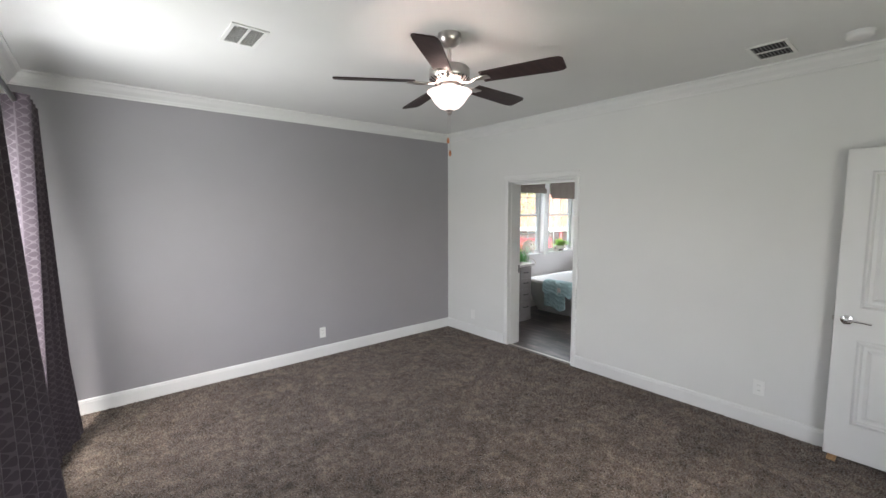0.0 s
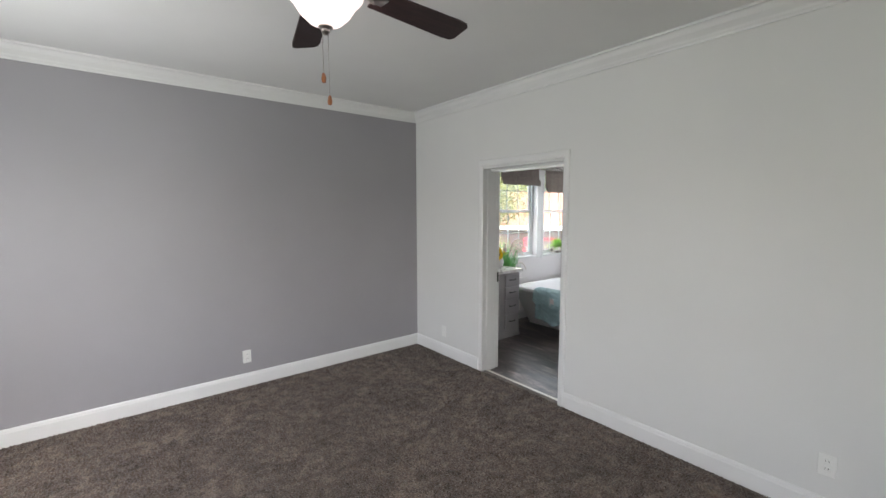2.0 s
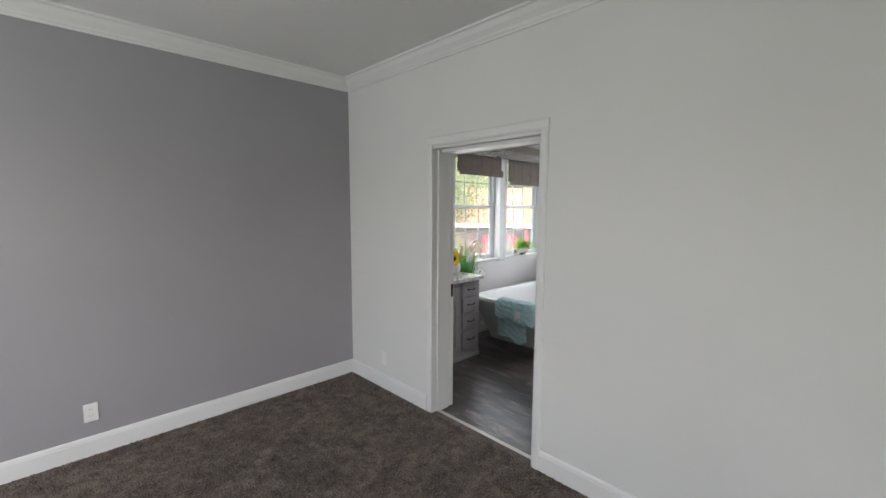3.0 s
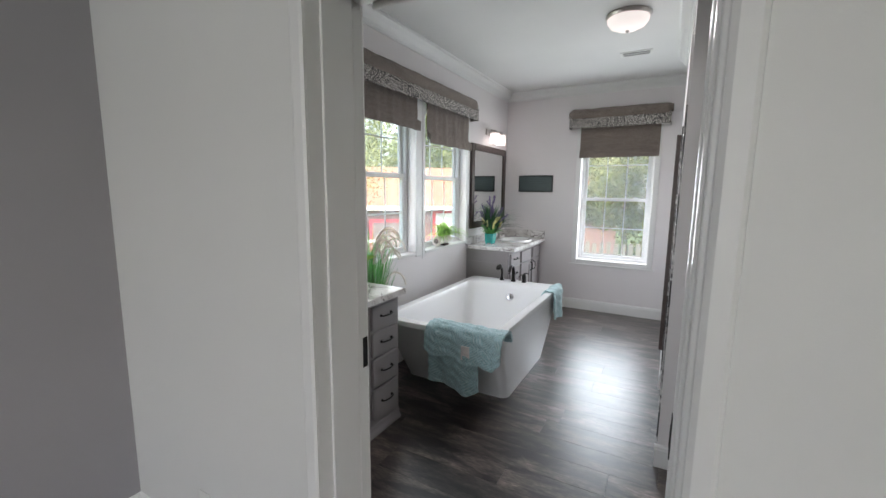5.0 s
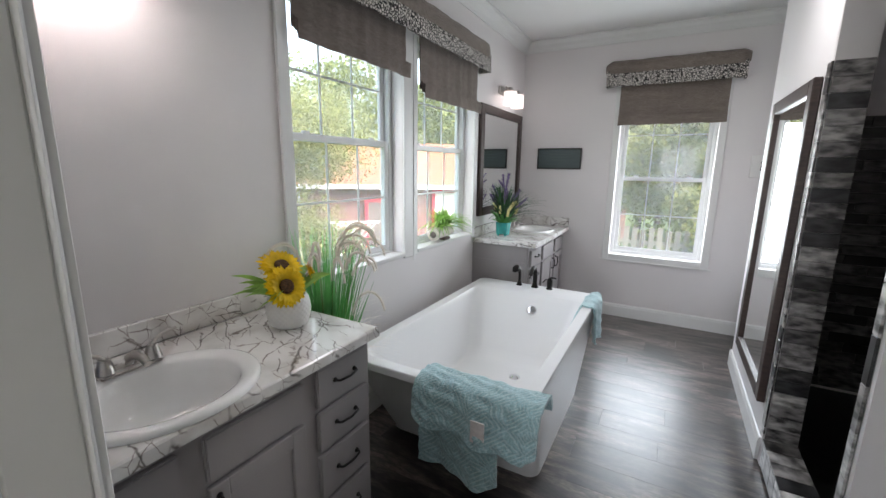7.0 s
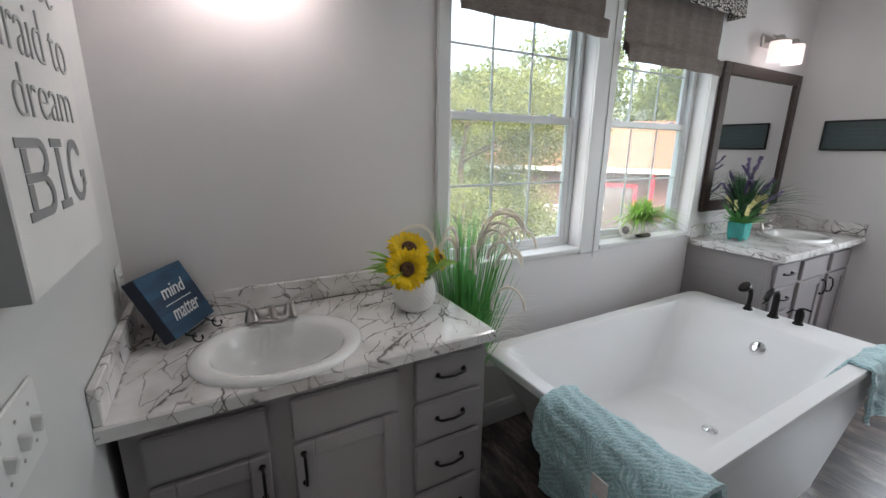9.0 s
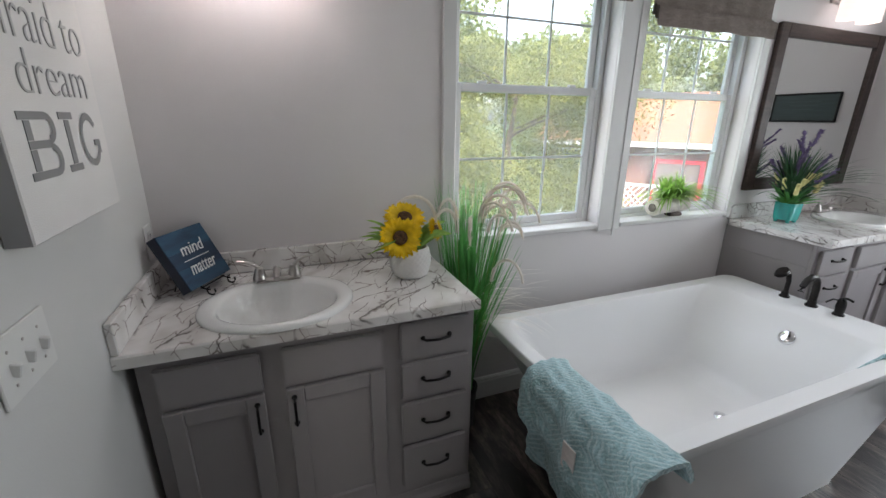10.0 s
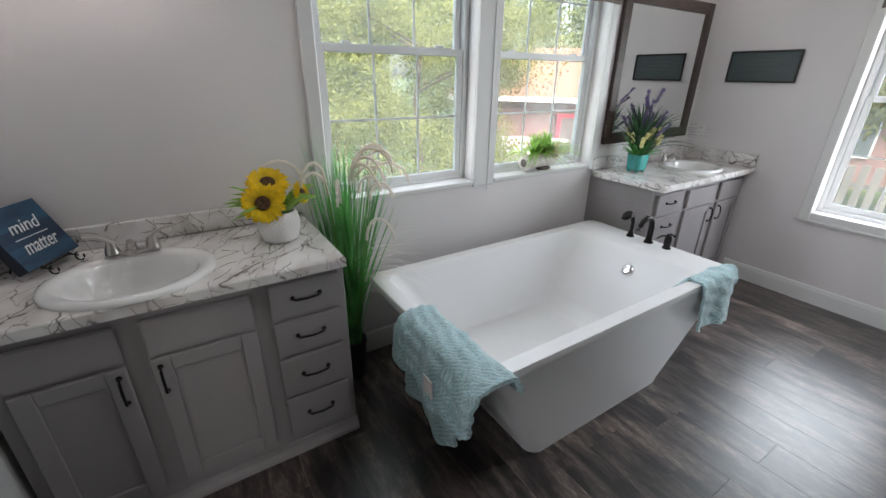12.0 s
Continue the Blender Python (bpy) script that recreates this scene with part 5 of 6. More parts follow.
def framed(name, u0, u1, z0, z1, w, place, fm, inner, label, category, inner_name, depth=0.025, proud=0.0):
    t = thing(name, place((u0 + u1) / 2, z0, 0), label, category)
    def bx(a, b, c, d, e, f, bev, bm=None):
        p, q = place(a, c, e), place(b, d, f)
        return cube(min(p[0], q[0]), max(p[0], q[0]), min(p[1], q[1]), max(p[1], q[1]), min(p[2], q[2]), max(p[2], q[2]), bev, bm)
    for nm, (a, b, c, d) in (("side_rail", (u0, u0 + w, z0, z1)), ("side_rail", (u1 - w, u1, z0, z1)), ("top_rail", (u0 + w, u1 - w, z1 - w, z1)), ("bottom_rail", (u0 + w, u1 - w, z0, z0 + w))):
        part(nm, bx(a, b, c, d, -depth - proud, -proud - 0.001, 0.004), fm, t)
    part(inner_name, bx(u0 + w - 0.002, u1 - w + 0.002, z0 + w - 0.002, z1 - w + 0.002, -depth * 0.55 - proud, -proud - 0.002, 0), inner, t)
    return t


framed("vanity_mirror", 3.290, 4.312, 1.022, 1.948, 0.072, north, M_mframe, M_mirror, "large wall mirror in a dark brown wood frame", "mirror", "glass", 0.03)
south_wall = lambda u, v, w: (u, YM - w, v)
framed("wall_mirror", 2.555, 3.40, 0.275, 1.835, 0.070, south_wall, M_mframe, M_mirror, "tall mirror in a dark brown wood frame", "mirror", "glass", 0.035)
pic = framed("framed_print", -0.624, -0.186, 1.428, 1.634, 0.012, east, M_black, M_slate, "wide slate-grey print in a thin black frame", "picture", "print", 0.022)
for k, zz in enumerate((1.57, 1.545, 1.515)):
    part("text_line", cube(XE - 0.0135, XE - 0.0125, -0.52 + 0.02 * k, -0.30 - 0.02 * k, zz, zz + 0.006), mat("faint_print_text", (0.07, 0.10, 0.10), 0.5), pic)
sg = thing("canvas_sign", (XB, -0.59, 1.205), "white canvas wall sign with grey lettering", "wall sign")
part("canvas", cube(XB + 0.002, XB + 0.042, -0.805, -0.375, 1.205, 1.81, 0.003), M_canvas, sg)
for k, y in enumerate((-0.8065, -0.3735)):
    part("edge", cube(XB + 0.003, XB + 0.040, y - 0.001, y + 0.001, 1.207, 1.808), M_canvedge, sg)


def write(words, y0, y1, z0, z1, bold=0.0):
    bm = text_mesh(words, 1.0, 0.002, thin=0.020)
    xs, ys = [v.co.x for v in bm.verts], [v.co.y for v in bm.verts]
    bm.transform(Matrix.Diagonal(((y1 - y0) / (max(xs) - min(xs)), (z1 - z0) / (max(ys) - min(ys)), 1, 1)) @ Matrix.Translation((-min(xs), -min(ys), 0)))
    bm.transform(Matrix(((0, 0, 1, XB + 0.0425), (1, 0, 0, y0), (0, 1, 0, z0), (0, 0, 0, 1))))
    return bm


def letters(bm):
    """Splits a line of writing into one bmesh for each letter, by the gaps along y."""
    todo, isles = set(bm.verts), []
    while todo:
        stack, isle = [todo.pop()], []
        while stack:
            v = stack.pop()
            isle.append(v)
            for e in v.link_edges:
                w = e.other_vert(v)
                if w in todo:
                    todo.remove(w)
                    stack.append(w)
        isles.append([min(v.co.y for v in isle), max(v.co.y for v in isle), isle])
    isles.sort(key=lambda q: q[0])
    rows = []
    for lo, hi, isle in isles:
        if rows and lo < rows[-1][0] - 0.0005:
            rows[-1][0] = max(hi, rows[-1][0])
            rows[-1][1] += isle
        else:
            rows.append([hi, list(isle)])
    for hi, vs in rows:
        keep = set(vs)
        one = bm.copy()
        one.verts.ensure_lookup_table()
        bm.verts.index_update()
        marks = {v.index for v in keep}
        bmesh.ops.delete(one, geom=[v for k, v in enumerate(one.verts) if k not in marks], context="VERTS")
        yield one
    bm.free()


for words, y0, y1, z0, z1 in (("don't be", -0.735, -0.425, 1.655, 1.735), ("afraid to", -0.77, -0.41, 1.545, 1.63), ("dream", -0.715, -0.435, 1.455, 1.53)):
    for one in letters(write(words, y0, y1, z0, z1)):
        part("letter", one, M_ink2, sg)
# slab-serif capitals
X0 = XB + 0.0425
def slab(y0, y1, z0, z1, bm):
    return cube(X0 - 0.001, X0 + 0.001, y0, y1, z0, z1, 0, bm)
bm = slab(-0.737, -0.717, 1.323, 1.360, None)
for y0, y1, z0, z1 in ((-0.752, -0.66, 1.411, 1.425), (-0.752, -0.66, 1.308, 1.322), (-0.737, -0.66, 1.361, 1.375), (-0.737, -0.717, 1.376, 1.410)):
    slab(y0, y1, z0, z1, bm)
for zc, r in ((1.396, 0.0285), (1.3385, 0.0305)):
    for i in range(8):
        a0, a1 = radians(-90 + 22.5 * i), radians(-90 + 22.5 * (i + 1))
        q = [(-0.66 + rr * math.cos(a) * 1.1, zc + rr * math.sin(a)) for a in (a0, a1) for rr in (r, r - 0.015)]
        vs = [bm.verts.new((X0 + 0.001, *q[k])) for k in (0, 2, 3, 1)]
        bm.faces.new(vs)
part("letter", bm, M_ink, sg)
bm = slab(-0.585, -0.565, 1.323, 1.410, None)
slab(-0.605, -0.545, 1.411, 1.425, bm)
slab(-0.605, -0.545, 1.308, 1.322, bm)
part("letter", bm, M_ink, sg)
bm = slab(-0.455, -0.425, 1.353, 1.366, None)
slab(-0.440, -0.425, 1.335, 1.3525, bm)
for i in range(16):
    a0, a1 = radians(35 + 18.5 * i), radians(35 + 18.5 * (i + 1))
    q = [(-0.475 + rr * math.cos(a) * 0.85, 1.3665 + rr * math.sin(a)) for a in (a0, a1) for rr in (0.0585, 0.0425)]
    vs = [bm.verts.new((X0 + 0.001, *q[k])) for k in (0, 2, 3, 1)]
    bm.faces.new(vs)
part("letter", bm, M_ink, sg)

# sign on an easel
SM = Matrix.Translation((0.400, -0.145, 0.878)) @ Matrix.Rotation(radians(62), 4, "Z") @ Matrix.Rotation(radians(-28), 4, "X")
bs = thing("block_sign", (0.40, -0.145, 0.88), "blue painted block sign with white script on an easel", "tabletop sign")
bm = cube(-0.104, 0.104, -0.001, 0.036, 0.0, 0.20, 0.002)
bm.transform(SM)
part("block", bm, M_navy, bs)
for z0, z1, paint in ((0.001, 0.072, M_blue), (0.0722, 0.128, M_bluedark), (0.1282, 0.199, M_blue)):
    bm = cube(-0.103, 0.103, -0.004, -0.001, z0, z1)
    bm.transform(SM)
    part("board", bm, paint, bs)
for words, x0, x1, z0, z1 in (("mind", -0.052, 0.048, 0.112, 0.152), ("matter", -0.060, 0.060, 0.042, 0.078)):
    bm = text_mesh(words, 1.0, 0.001)
    xs, ys = [v.co.x for v in bm.verts], [v.co.y for v in bm.verts]
    bm.transform(Matrix.Diagonal(((x1 - x0) / (max(xs) - min(xs)), (z1 - z0) / (max(ys) - min(ys)), 1, 1)) @ Matrix.Translation((-min(xs), -min(ys), 0)))
    bm.transform(Matrix(((1, 0.30, 0, x0), (0, 0, -1, -0.0055), (0, 1, 0, z0), (0, 0, 0, 1))))
    bm.transform(SM)
    part("lettering", bm, M_wink, bs)
bm = cube(-0.06, 0.06, -0.0052, -0.0042, 0.092, 0.0945)
bm.transform(SM)
part("rule_line", bm, M_wink, bs)
ez = thing("easel", (0.40, -0.145, 0.849), "small black wrought-iron scroll easel on a countertop", "easel")
for sx in (-0.055, 0.055):
    EM = Matrix.Translation((0.400, -0.145, 0.849)) @ Matrix.Rotation(radians(62), 4, "Z")
    pts = [EM @ Vector((sx, 0.075, 0.15)), EM @ Vector((sx, 0.03, 0.06)), EM @ Vector((sx, -0.004, 0.022)), EM @ Vector((sx, -0.030, 0.018))]
    pts += [EM @ Vector((sx, -0.034 + 0.015 * math.sin(a), 0.018 - 0.000 + 0.015 * (math.cos(a) - 1) + 0.012)) for a in [radians(20 + 40 * i) for i in range(8)]]
    part("scroll_leg", tube(pts, 0.0028, 8), M_iron, ez, "", True)
    part("back_leg", tube([EM @ Vector((sx, 0.055, 0.12)), EM @ Vector((sx, 0.10, 0.003))], 0.0026, 8), M_iron, ez, "", True)
part("crossbar", tube([EM @ Vector((-0.062, -0.004, 0.024)), EM @ Vector((0.062, -0.004, 0.024))], 0.0026, 8), M_iron, ez)

# ---- linen cabinet ----
lc = thing("linen_cabinet", (1.32, -2.4, ZB), "tall pale grey linen cabinet with two panelled doors", "cabinet")
CX0, CX1, CF = 1.10, 1.538, -2.150
part("body", cube(CX0, CX1, -2.72, CF - 0.001, ZB + 0.01, 2.06, 0.002), M_cab, lc)
bm = cube(CX0 - 0.002, CX0 + 0.028, CF, CF + 0.018, ZB + 0.01, 2.06, 0.002)
cube(CX1 - 0.012, CX1, CF, CF + 0.018, ZB + 0.01, 2.06, 0.002, bm)
cube(CX0 + 0.028, CX1 - 0.012, CF, CF + 0.018, 1.985, 2.06, 0.002, bm)
cube(CX0 + 0.028, CX1 - 0.012, CF, CF + 0.018, ZB + 0.01, 0.085, 0.002, bm)
part("face_frame", bm, M_cabwhite, lc)
part("middle_rail", cube(CX0 + 0.010, CX1, CF, CF + 0.030, 1.432, 1.462, 0.003), M_cabwhite, lc)
part("cornice", extrude([(0, 0), (0.012, 0), (0.018, 0.02), (0.036, 0.045), (0.044, 0.05), (0.044, 0.065), (0, 0.065)], (CX0 - 0.03, CF + 0.018, 2.03), (CX1, CF + 0.018, 2.03), (0, 1, 0)), M_cabwhite, lc)
for z0, z1, rails in ((1.467, 1.995, ()), (0.075, 1.425, (0.765,))):
    a, b, s, y = CX0 + 0.030, CX1 - 0.010, 0.055, CF + 0.019
    d = part("door", cube(a + s - 0.002, b - s + 0.002, y + 0.002, y + 0.009, z0 + s - 0.002, z1 - s + 0.002), M_cabwhite, lc)
    part("stile", cube(a, a + s, y, y + 0.019, z0, z1, 0.003), M_cabwhite, d)
    part("stile", cube(b - s, b, y, y + 0.019, z0, z1, 0.003), M_cabwhite, d)
    for q in (z0, z1 - s, *[r - s / 2 for r in rails]):
        part("rail", cube(a + s, b - s, y, y + 0.0185, q, q + s, 0.003), M_cabwhite, d)
    hz = (1.500, 1.592) if z0 > 1 else (1.288, 1.380)
    bar_pull((b - 0.024, y + 0.019, hz[0]), (b - 0.024, y + 0.019, hz[1]), (0, 1, 0), d)
part("plinth", cube(CX0 + 0.01, CX1, -2.70, CF - 0.02, ZB, ZB + 0.01), M_cab, lc)

# ---- toilet and hook plaque ----
wc = thing("toilet", (4.06, -2.45, ZB), "white ceramic toilet in an alcove", "toilet")
bm = lathe([(0, 0), (0.105, 0), (0.11, 0.03), (0.095, 0.12), (0.12, 0.25), (0.17, 0.34), (0.185, 0.385), (0.175, 0.40), (0, 0.40)], (4.06, -2.26, ZB), 32, None, None, 1.0, 1.32)
part("bowl", bm, M_porc, wc, "", True)
part("seat", lathe([(0.0, 0.402), (0.186, 0.402), (0.192, 0.41), (0.190, 0.422), (0.17, 0.432), (0, 0.436)], (4.06, -2.262, ZB), 32, None, None, 1.0, 1.30), M_porc, wc, "", True)
part("tank", cube(3.86, 4.26, -2.70, -2.50, 0.36, 0.74, 0.02, seg=3), M_porc, wc, "", True)
part("tank_lid", cube(3.85, 4.27, -2.71, -2.49, 0.741, 0.775, 0.010, seg=2), M_porc, wc, "", True)
part("foot", cube(3.98, 4.14, -2.66, -2.3, ZB, 0.36, 0.02), M_porc, wc)
hk = thing("hook_plaque", (XE, -2.06, 1.40), "small white wall plaque with a dark metal hook", "wall hook")
part("plaque", cube(XE - 0.014, XE - 0.001, -2.13, -1.99, 1.38, 1.56, 0.003), M_canvas, hk)
part("hook", tube([(XE - 0.014, -2.06, 1.50), (XE - 0.05, -2.06, 1.505), (XE - 0.055, -2.06, 1.47), (XE - 0.04, -2.06, 1.44), (XE - 0.02, -2.06, 1.45)], 0.006, 8), M_bronze, hk, "", True)

# ---- plants ----


def ribbons(items, bm=None):
    """Long leaves: (points, width, side vector) each, folded along the middle."""
    bm = bm or bmesh.new()
    for pts, w, side in items:
        prev = None
        side = Vector(side).normalized()
        n = len(pts) - 1
        for i, p in enumerate(pts):
            f = i / n
            k = w * (0.55 + 0.9 * f if f < 0.4 else 0.91 * (1 - ((f - 0.4) / 0.6) ** 1.6)) + 0.0004
            p = Vector(p)
            row = [bm.verts.new(p - side * k), bm.verts.new(p + Vector((0, 0, -k * 0.35))), bm.verts.new(p + side * k)]
            if prev:
                bm.faces.new((prev[0], prev[1], row[1], row[0]))
                bm.faces.new((prev[1], prev[2], row[2], row[1]))
            prev = row
    return bm


rg = random.Random(5)


def arch(base, az, reach, height, droop, n=8):
    b = Vector(base)
    d = Vector((math.cos(az), math.sin(az), 0))
    return [b + d * (reach * f ** 1.5) + Vector((0, 0, height * f - droop * f ** 3)) for f in [i / n for i in range(n + 1)]]


GX, GY = 1.372, -0.150
gp = thing("grass_plant", (GX, GY, ZB), "tall artificial fountain grass with cream plumes in a dark pot", "potted plant")
part("pot", lathe([(0, 0), (0.052, 0), (0.056, 0.01), (0.066, 0.20), (0.070, 0.205), (0.070, 0.222), (0.062, 0.222), (0.058, 0.19), (0, 0.19)], (GX, GY, ZB), 28), M_pot, gp, "", True)
part("soil", lathe([(0, 0.205), (0.04, 0.204), (0.058, 0.192)], (GX, GY, ZB), 20), M_soil, gp)
items = []
for k in range(430):
    az = rg.uniform(0, 2 * math.pi)
    r0 = 0.045 * math.sqrt(rg.random())
    h = rg.uniform(0.50, 1.02)
    reach = rg.uniform(0.01, 0.23) * (0.55 if math.cos(az) < -0.2 or math.sin(az) > 0.3 else 1.0)
    items.append((arch((GX + r0 * math.cos(az * 3), GY + r0 * math.sin(az * 3), 0.19), az, reach, h, rg.uniform(0, 0.05)), rg.uniform(0.0022, 0.0045), (-math.sin(az + 0.6), math.cos(az + 0.6), 0)))
tagged(part("grass_tuft", ribbons(items), M_grass, gp, "long green grass blades"), kind="stuff")
items = []
for k in range(44):
    az = rg.uniform(-0.85, 0.12)
    items.append((arch((GX + 0.02, GY, rg.uniform(0.42, 0.62)), az, rg.uniform(0.22, 0.42), rg.uniform(0.16, 0.34), rg.uniform(0.10, 0.26), 12), 0.0018, (-math.sin(az), math.cos(az), 0)))
tagged(part("arching_tuft", ribbons(items), M_plume, gp, "thin pale arching blades"), kind="stuff")
for k in range(17):
    az = rg.uniform(-1.2, 0.2) if k < 13 else rg.uniform(-2.9, -1.6)
    h = rg.uniform(0.80, 0.98) if k else 0.62
    lean = rg.uniform(0.03, 0.15)
    pts = [Vector((GX + 0.02 * math.cos(az), GY + 0.02 * math.sin(az), 0.2)), Vector((GX + lean * math.cos(az), GY + 0.7 * lean * math.sin(az), 0.2 + h * 0.7))]
    d = Vector((math.cos(az), 0.55 * math.sin(az), 0))
    top = pts[-1] + d * 0.03 + Vector((0, 0, h * 0.22))
    stem = part("plume_stem", tube(pts + [top], 0.0014, 6), M_leaf, gp)
    R = rg.uniform(0.065, 0.125)
    curve = [top + d * (R * (1 - math.cos(radians(a)))) + Vector((0, 0, R * math.sin(radians(a)))) for a in range(0, 171, 17)]
    bm = tube(curve, 0.0075, 8, None, 0.005)
    for q in range(260):
        c = curve[rg.randrange(len(curve))]
        c = c + Vector((rg.uniform(-0.008, 0.008), rg.uniform(-0.008, 0.008), rg.uniform(-0.008, 0.008)))
        e = c + Vector((rg.uniform(-1, 1), rg.uniform(-1, 1), rg.uniform(-1, 1))).normalized() * 0.020
        s = Vector((rg.uniform(-1, 1), rg.uniform(-1, 1), rg.uniform(-1, 1))).normalized() * 0.0005
        bm.faces.new([bm.verts.new(v) for v in (c - s, c + s, e)])
    part("plume", bm, M_plume, gp, "fuzzy cream plume", True)

# sunflowers
sp = thing("sunflower_pot", (1.085, -0.262, 0.849), "yellow artificial sunflowers in a white lattice ceramic pot", "flower pot")
PX, PY = 1.085, -0.262
prof = [(0, 0), (0.050, 0), (0.055, 0.005)] + [(0.056 + 0.019 * math.sin(math.pi * (0.08 + 0.74 * f)), 0.006 + 0.106 * f) for f in [i / 28 for i in range(1, 29)]] + [(0.064, 0.117), (0.060, 0.117), (0.058, 0.095), (0, 0.090)]
bm = lathe(prof, (PX, PY, 0.849), 96)
for v in bm.verts:
    dx, dy, dz = v.co.x - PX, v.co.y - PY, v.co.z - 0.849
    r = math.hypot(dx, dy)
    if 0.008 < dz < 0.110 and r > 0.056:
        a = math.atan2(dy, dx)
        k = 1 + 0.05 * abs(math.sin(a * 12 + dz * 150)) * abs(math.sin(a * 12 - dz * 150))
        v.co.x, v.co.y = PX + dx * k, PY + dy * k
part("pot", bm, M_wpot, sp, "", True)


def sunflower(c, nrm, r, parent):
    nrm = Vector(nrm).normalized()
    m = Matrix.Translation(c) @ Vector((0, 0, 1)).rotation_difference(nrm).to_matrix().to_4x4()
    items = bmesh.new()
    for ring, (n, r0, r1, lift) in enumerate(((24, 0.30, 1.06, 0.0), (23, 0.28, 0.97, 0.18), (20, 0.26, 0.80, 0.36))):
        for k in range(n):
            a = 2 * math.pi * (k + 0.5 * ring) / n + rg.uniform(-0.09, 0.09)
            rr = r1 * rg.uniform(0.9, 1.06)
            d, s = Vector((math.cos(a), math.sin(a), 0)), Vector((-math.sin(a), math.cos(a), 0))
            prev = None
            for f, w in ((0, 0.06), (0.35, 0.115), (0.75, 0.105), (1.0, 0.02)):
                p = d * (r * (r0 + (rr - r0) * f)) + Vector((0, 0, r * (lift * f + rg.uniform(-0.02, 0.02) - 0.12 * f * f)))
                row = [items.verts.new(p - s * (r * w)), items.verts.new(p + Vector((0, 0, -0.02 * r))), items.verts.new(p + s * (r * w))]
                if prev:
                    items.faces.new((prev[0], prev[1], row[1], row[0]))
                    items.faces.new((prev[1], prev[2], row[2], row[1]))
                prev = row
    items.transform(m)
    h = part("flower_head", items, M_petal, parent, "yellow sunflower petals")
    disc = lathe([(0.34, 0.02), (0.34, 0.10), (0.29, 0.16), (0.19, 0.18), (0.1, 0.14), (0, 0.13)], (0, 0, 0), 22)
    disc.transform(m @ Matrix.Scale(r, 4))
    part("seed_disc", disc, M_seed, h, "dark brown seed disc", True)
    part("stem", tube([m @ Vector((0, 0, 0.0)), m @ Vector((0, 0, -0.02)), (PX + (c[0] - PX) * 0.3, PY + (c[1] - PY) * 0.3, 0.95)], 0.003, 6), M_leaf, parent)


sunflower((1.030, -0.322, 1.018), (-0.12, -0.9, 0.30), 0.076, sp)
sunflower((1.066, -0.262, 1.074), (-0.05, -0.60, 0.80), 0.078, sp)
sunflower((1.178, -0.285, 1.030), (0.65, -0.60, 0.35), 0.044, sp)
items = []
for k in range(14):
    az = (2.5 + 0.16 * k) if k < 9 else rg.uniform(-0.8, 0.9)
    items.append((arch((PX + 0.03 * math.cos(az), PY + 0.03 * math.sin(az), 0.955), az, rg.uniform(0.11, 0.16), rg.uniform(0.06, 0.15), 0.05, 6), 0.026, (-math.sin(az), math.cos(az), 0.9)))
tagged(part("leaves", ribbons(items), M_fresh, sp, "pale green leaves"), kind="stuff")
part("moss", lathe([(0, 0.105), (0.03, 0.104), (0.058, 0.096)], (PX, PY, 0.849), 18), M_leaf, sp)

# teal pot with mixed flowers
VX, VY = 3.480, -0.180
vp = thing("flower_vase", (VX, VY, 0.849), "lavender and cream artificial flowers in a teal glazed pot", "flower pot")
bm = loft([rounded(VX - a, VX + a, VY - a, VY + a, 0.024, 0.849 + z, 5) for a, z in ((0.042, 0.012), (0.050, 0.016), (0.053, 0.05), (0.056, 0.118), (0.051, 0.118), (0.048, 0.07))])
part("pot", bm, M_teal, vp, "teal glazed pot", True)
for dx in (-0.032, 0.032):
    for dy in (-0.032, 0.032):
        part("foot", lathe([(0, 0.014), (0.012, 0.014), (0.009, 0), (0, 0)], (VX + dx, VY + dy, 0.849), 12), M_teal, vp, "", True)
items = []
for k in range(260):
    az = rg.uniform(0, 2 * math.pi)
    reach = rg.uniform(0.05, 0.40)
    if math.sin(az) > 0.35:
        reach *= 0.4
    items.append((arch((VX + 0.02 * math.cos(az), VY + 0.02 * math.sin(az), 0.95), az, reach, rg.uniform(0.20, 0.40), reach * 0.40), rg.uniform(0.003, 0.0075), (-math.sin(az), math.cos(az), 0)))
tagged(part("foliage", ribbons(items), M_darkleaf, vp, "dark green grassy foliage"), kind="stuff")
items = []
for k in range(46):
    az = rg.uniform(0, 2 * math.pi)
    items.append((arch((VX + 0.03 * math.cos(az), VY + 0.03 * math.sin(az), 0.95), az, rg.uniform(0.06, 0.14), rg.uniform(0.03, 0.16), 0.02, 6), 0.016, (-math.sin(az), math.cos(az), 0)))
tagged(part("broad_leaves", ribbons(items), M_grass, vp, "broad green leaves"), kind="stuff")
for k in range(13):
    az = -2.35 + rg.uniform(-1.5, 1.5)
    r, z = rg.uniform(0.05, 0.13), rg.uniform(1.03, 1.09)
    b0 = Vector((VX + r * math.cos(az), VY + r * math.sin(az), z))
    d = Vector((0.35 * math.cos(az), 0.35 * math.sin(az), 0.9)).normalized()
    part("bud", tube([b0, b0 + d * 0.014, b0 + d * 0.056, b0 + d * 0.066], 0.0125, 8, None, 0.010), M_cream, vp, "cream yellow bud", True)
    part("bud_stem", tube([b0, (VX + 0.3 * r * math.cos(az), VY + 0.3 * r * math.sin(az), 0.95)], 0.0018, 5), M_leaf, vp)
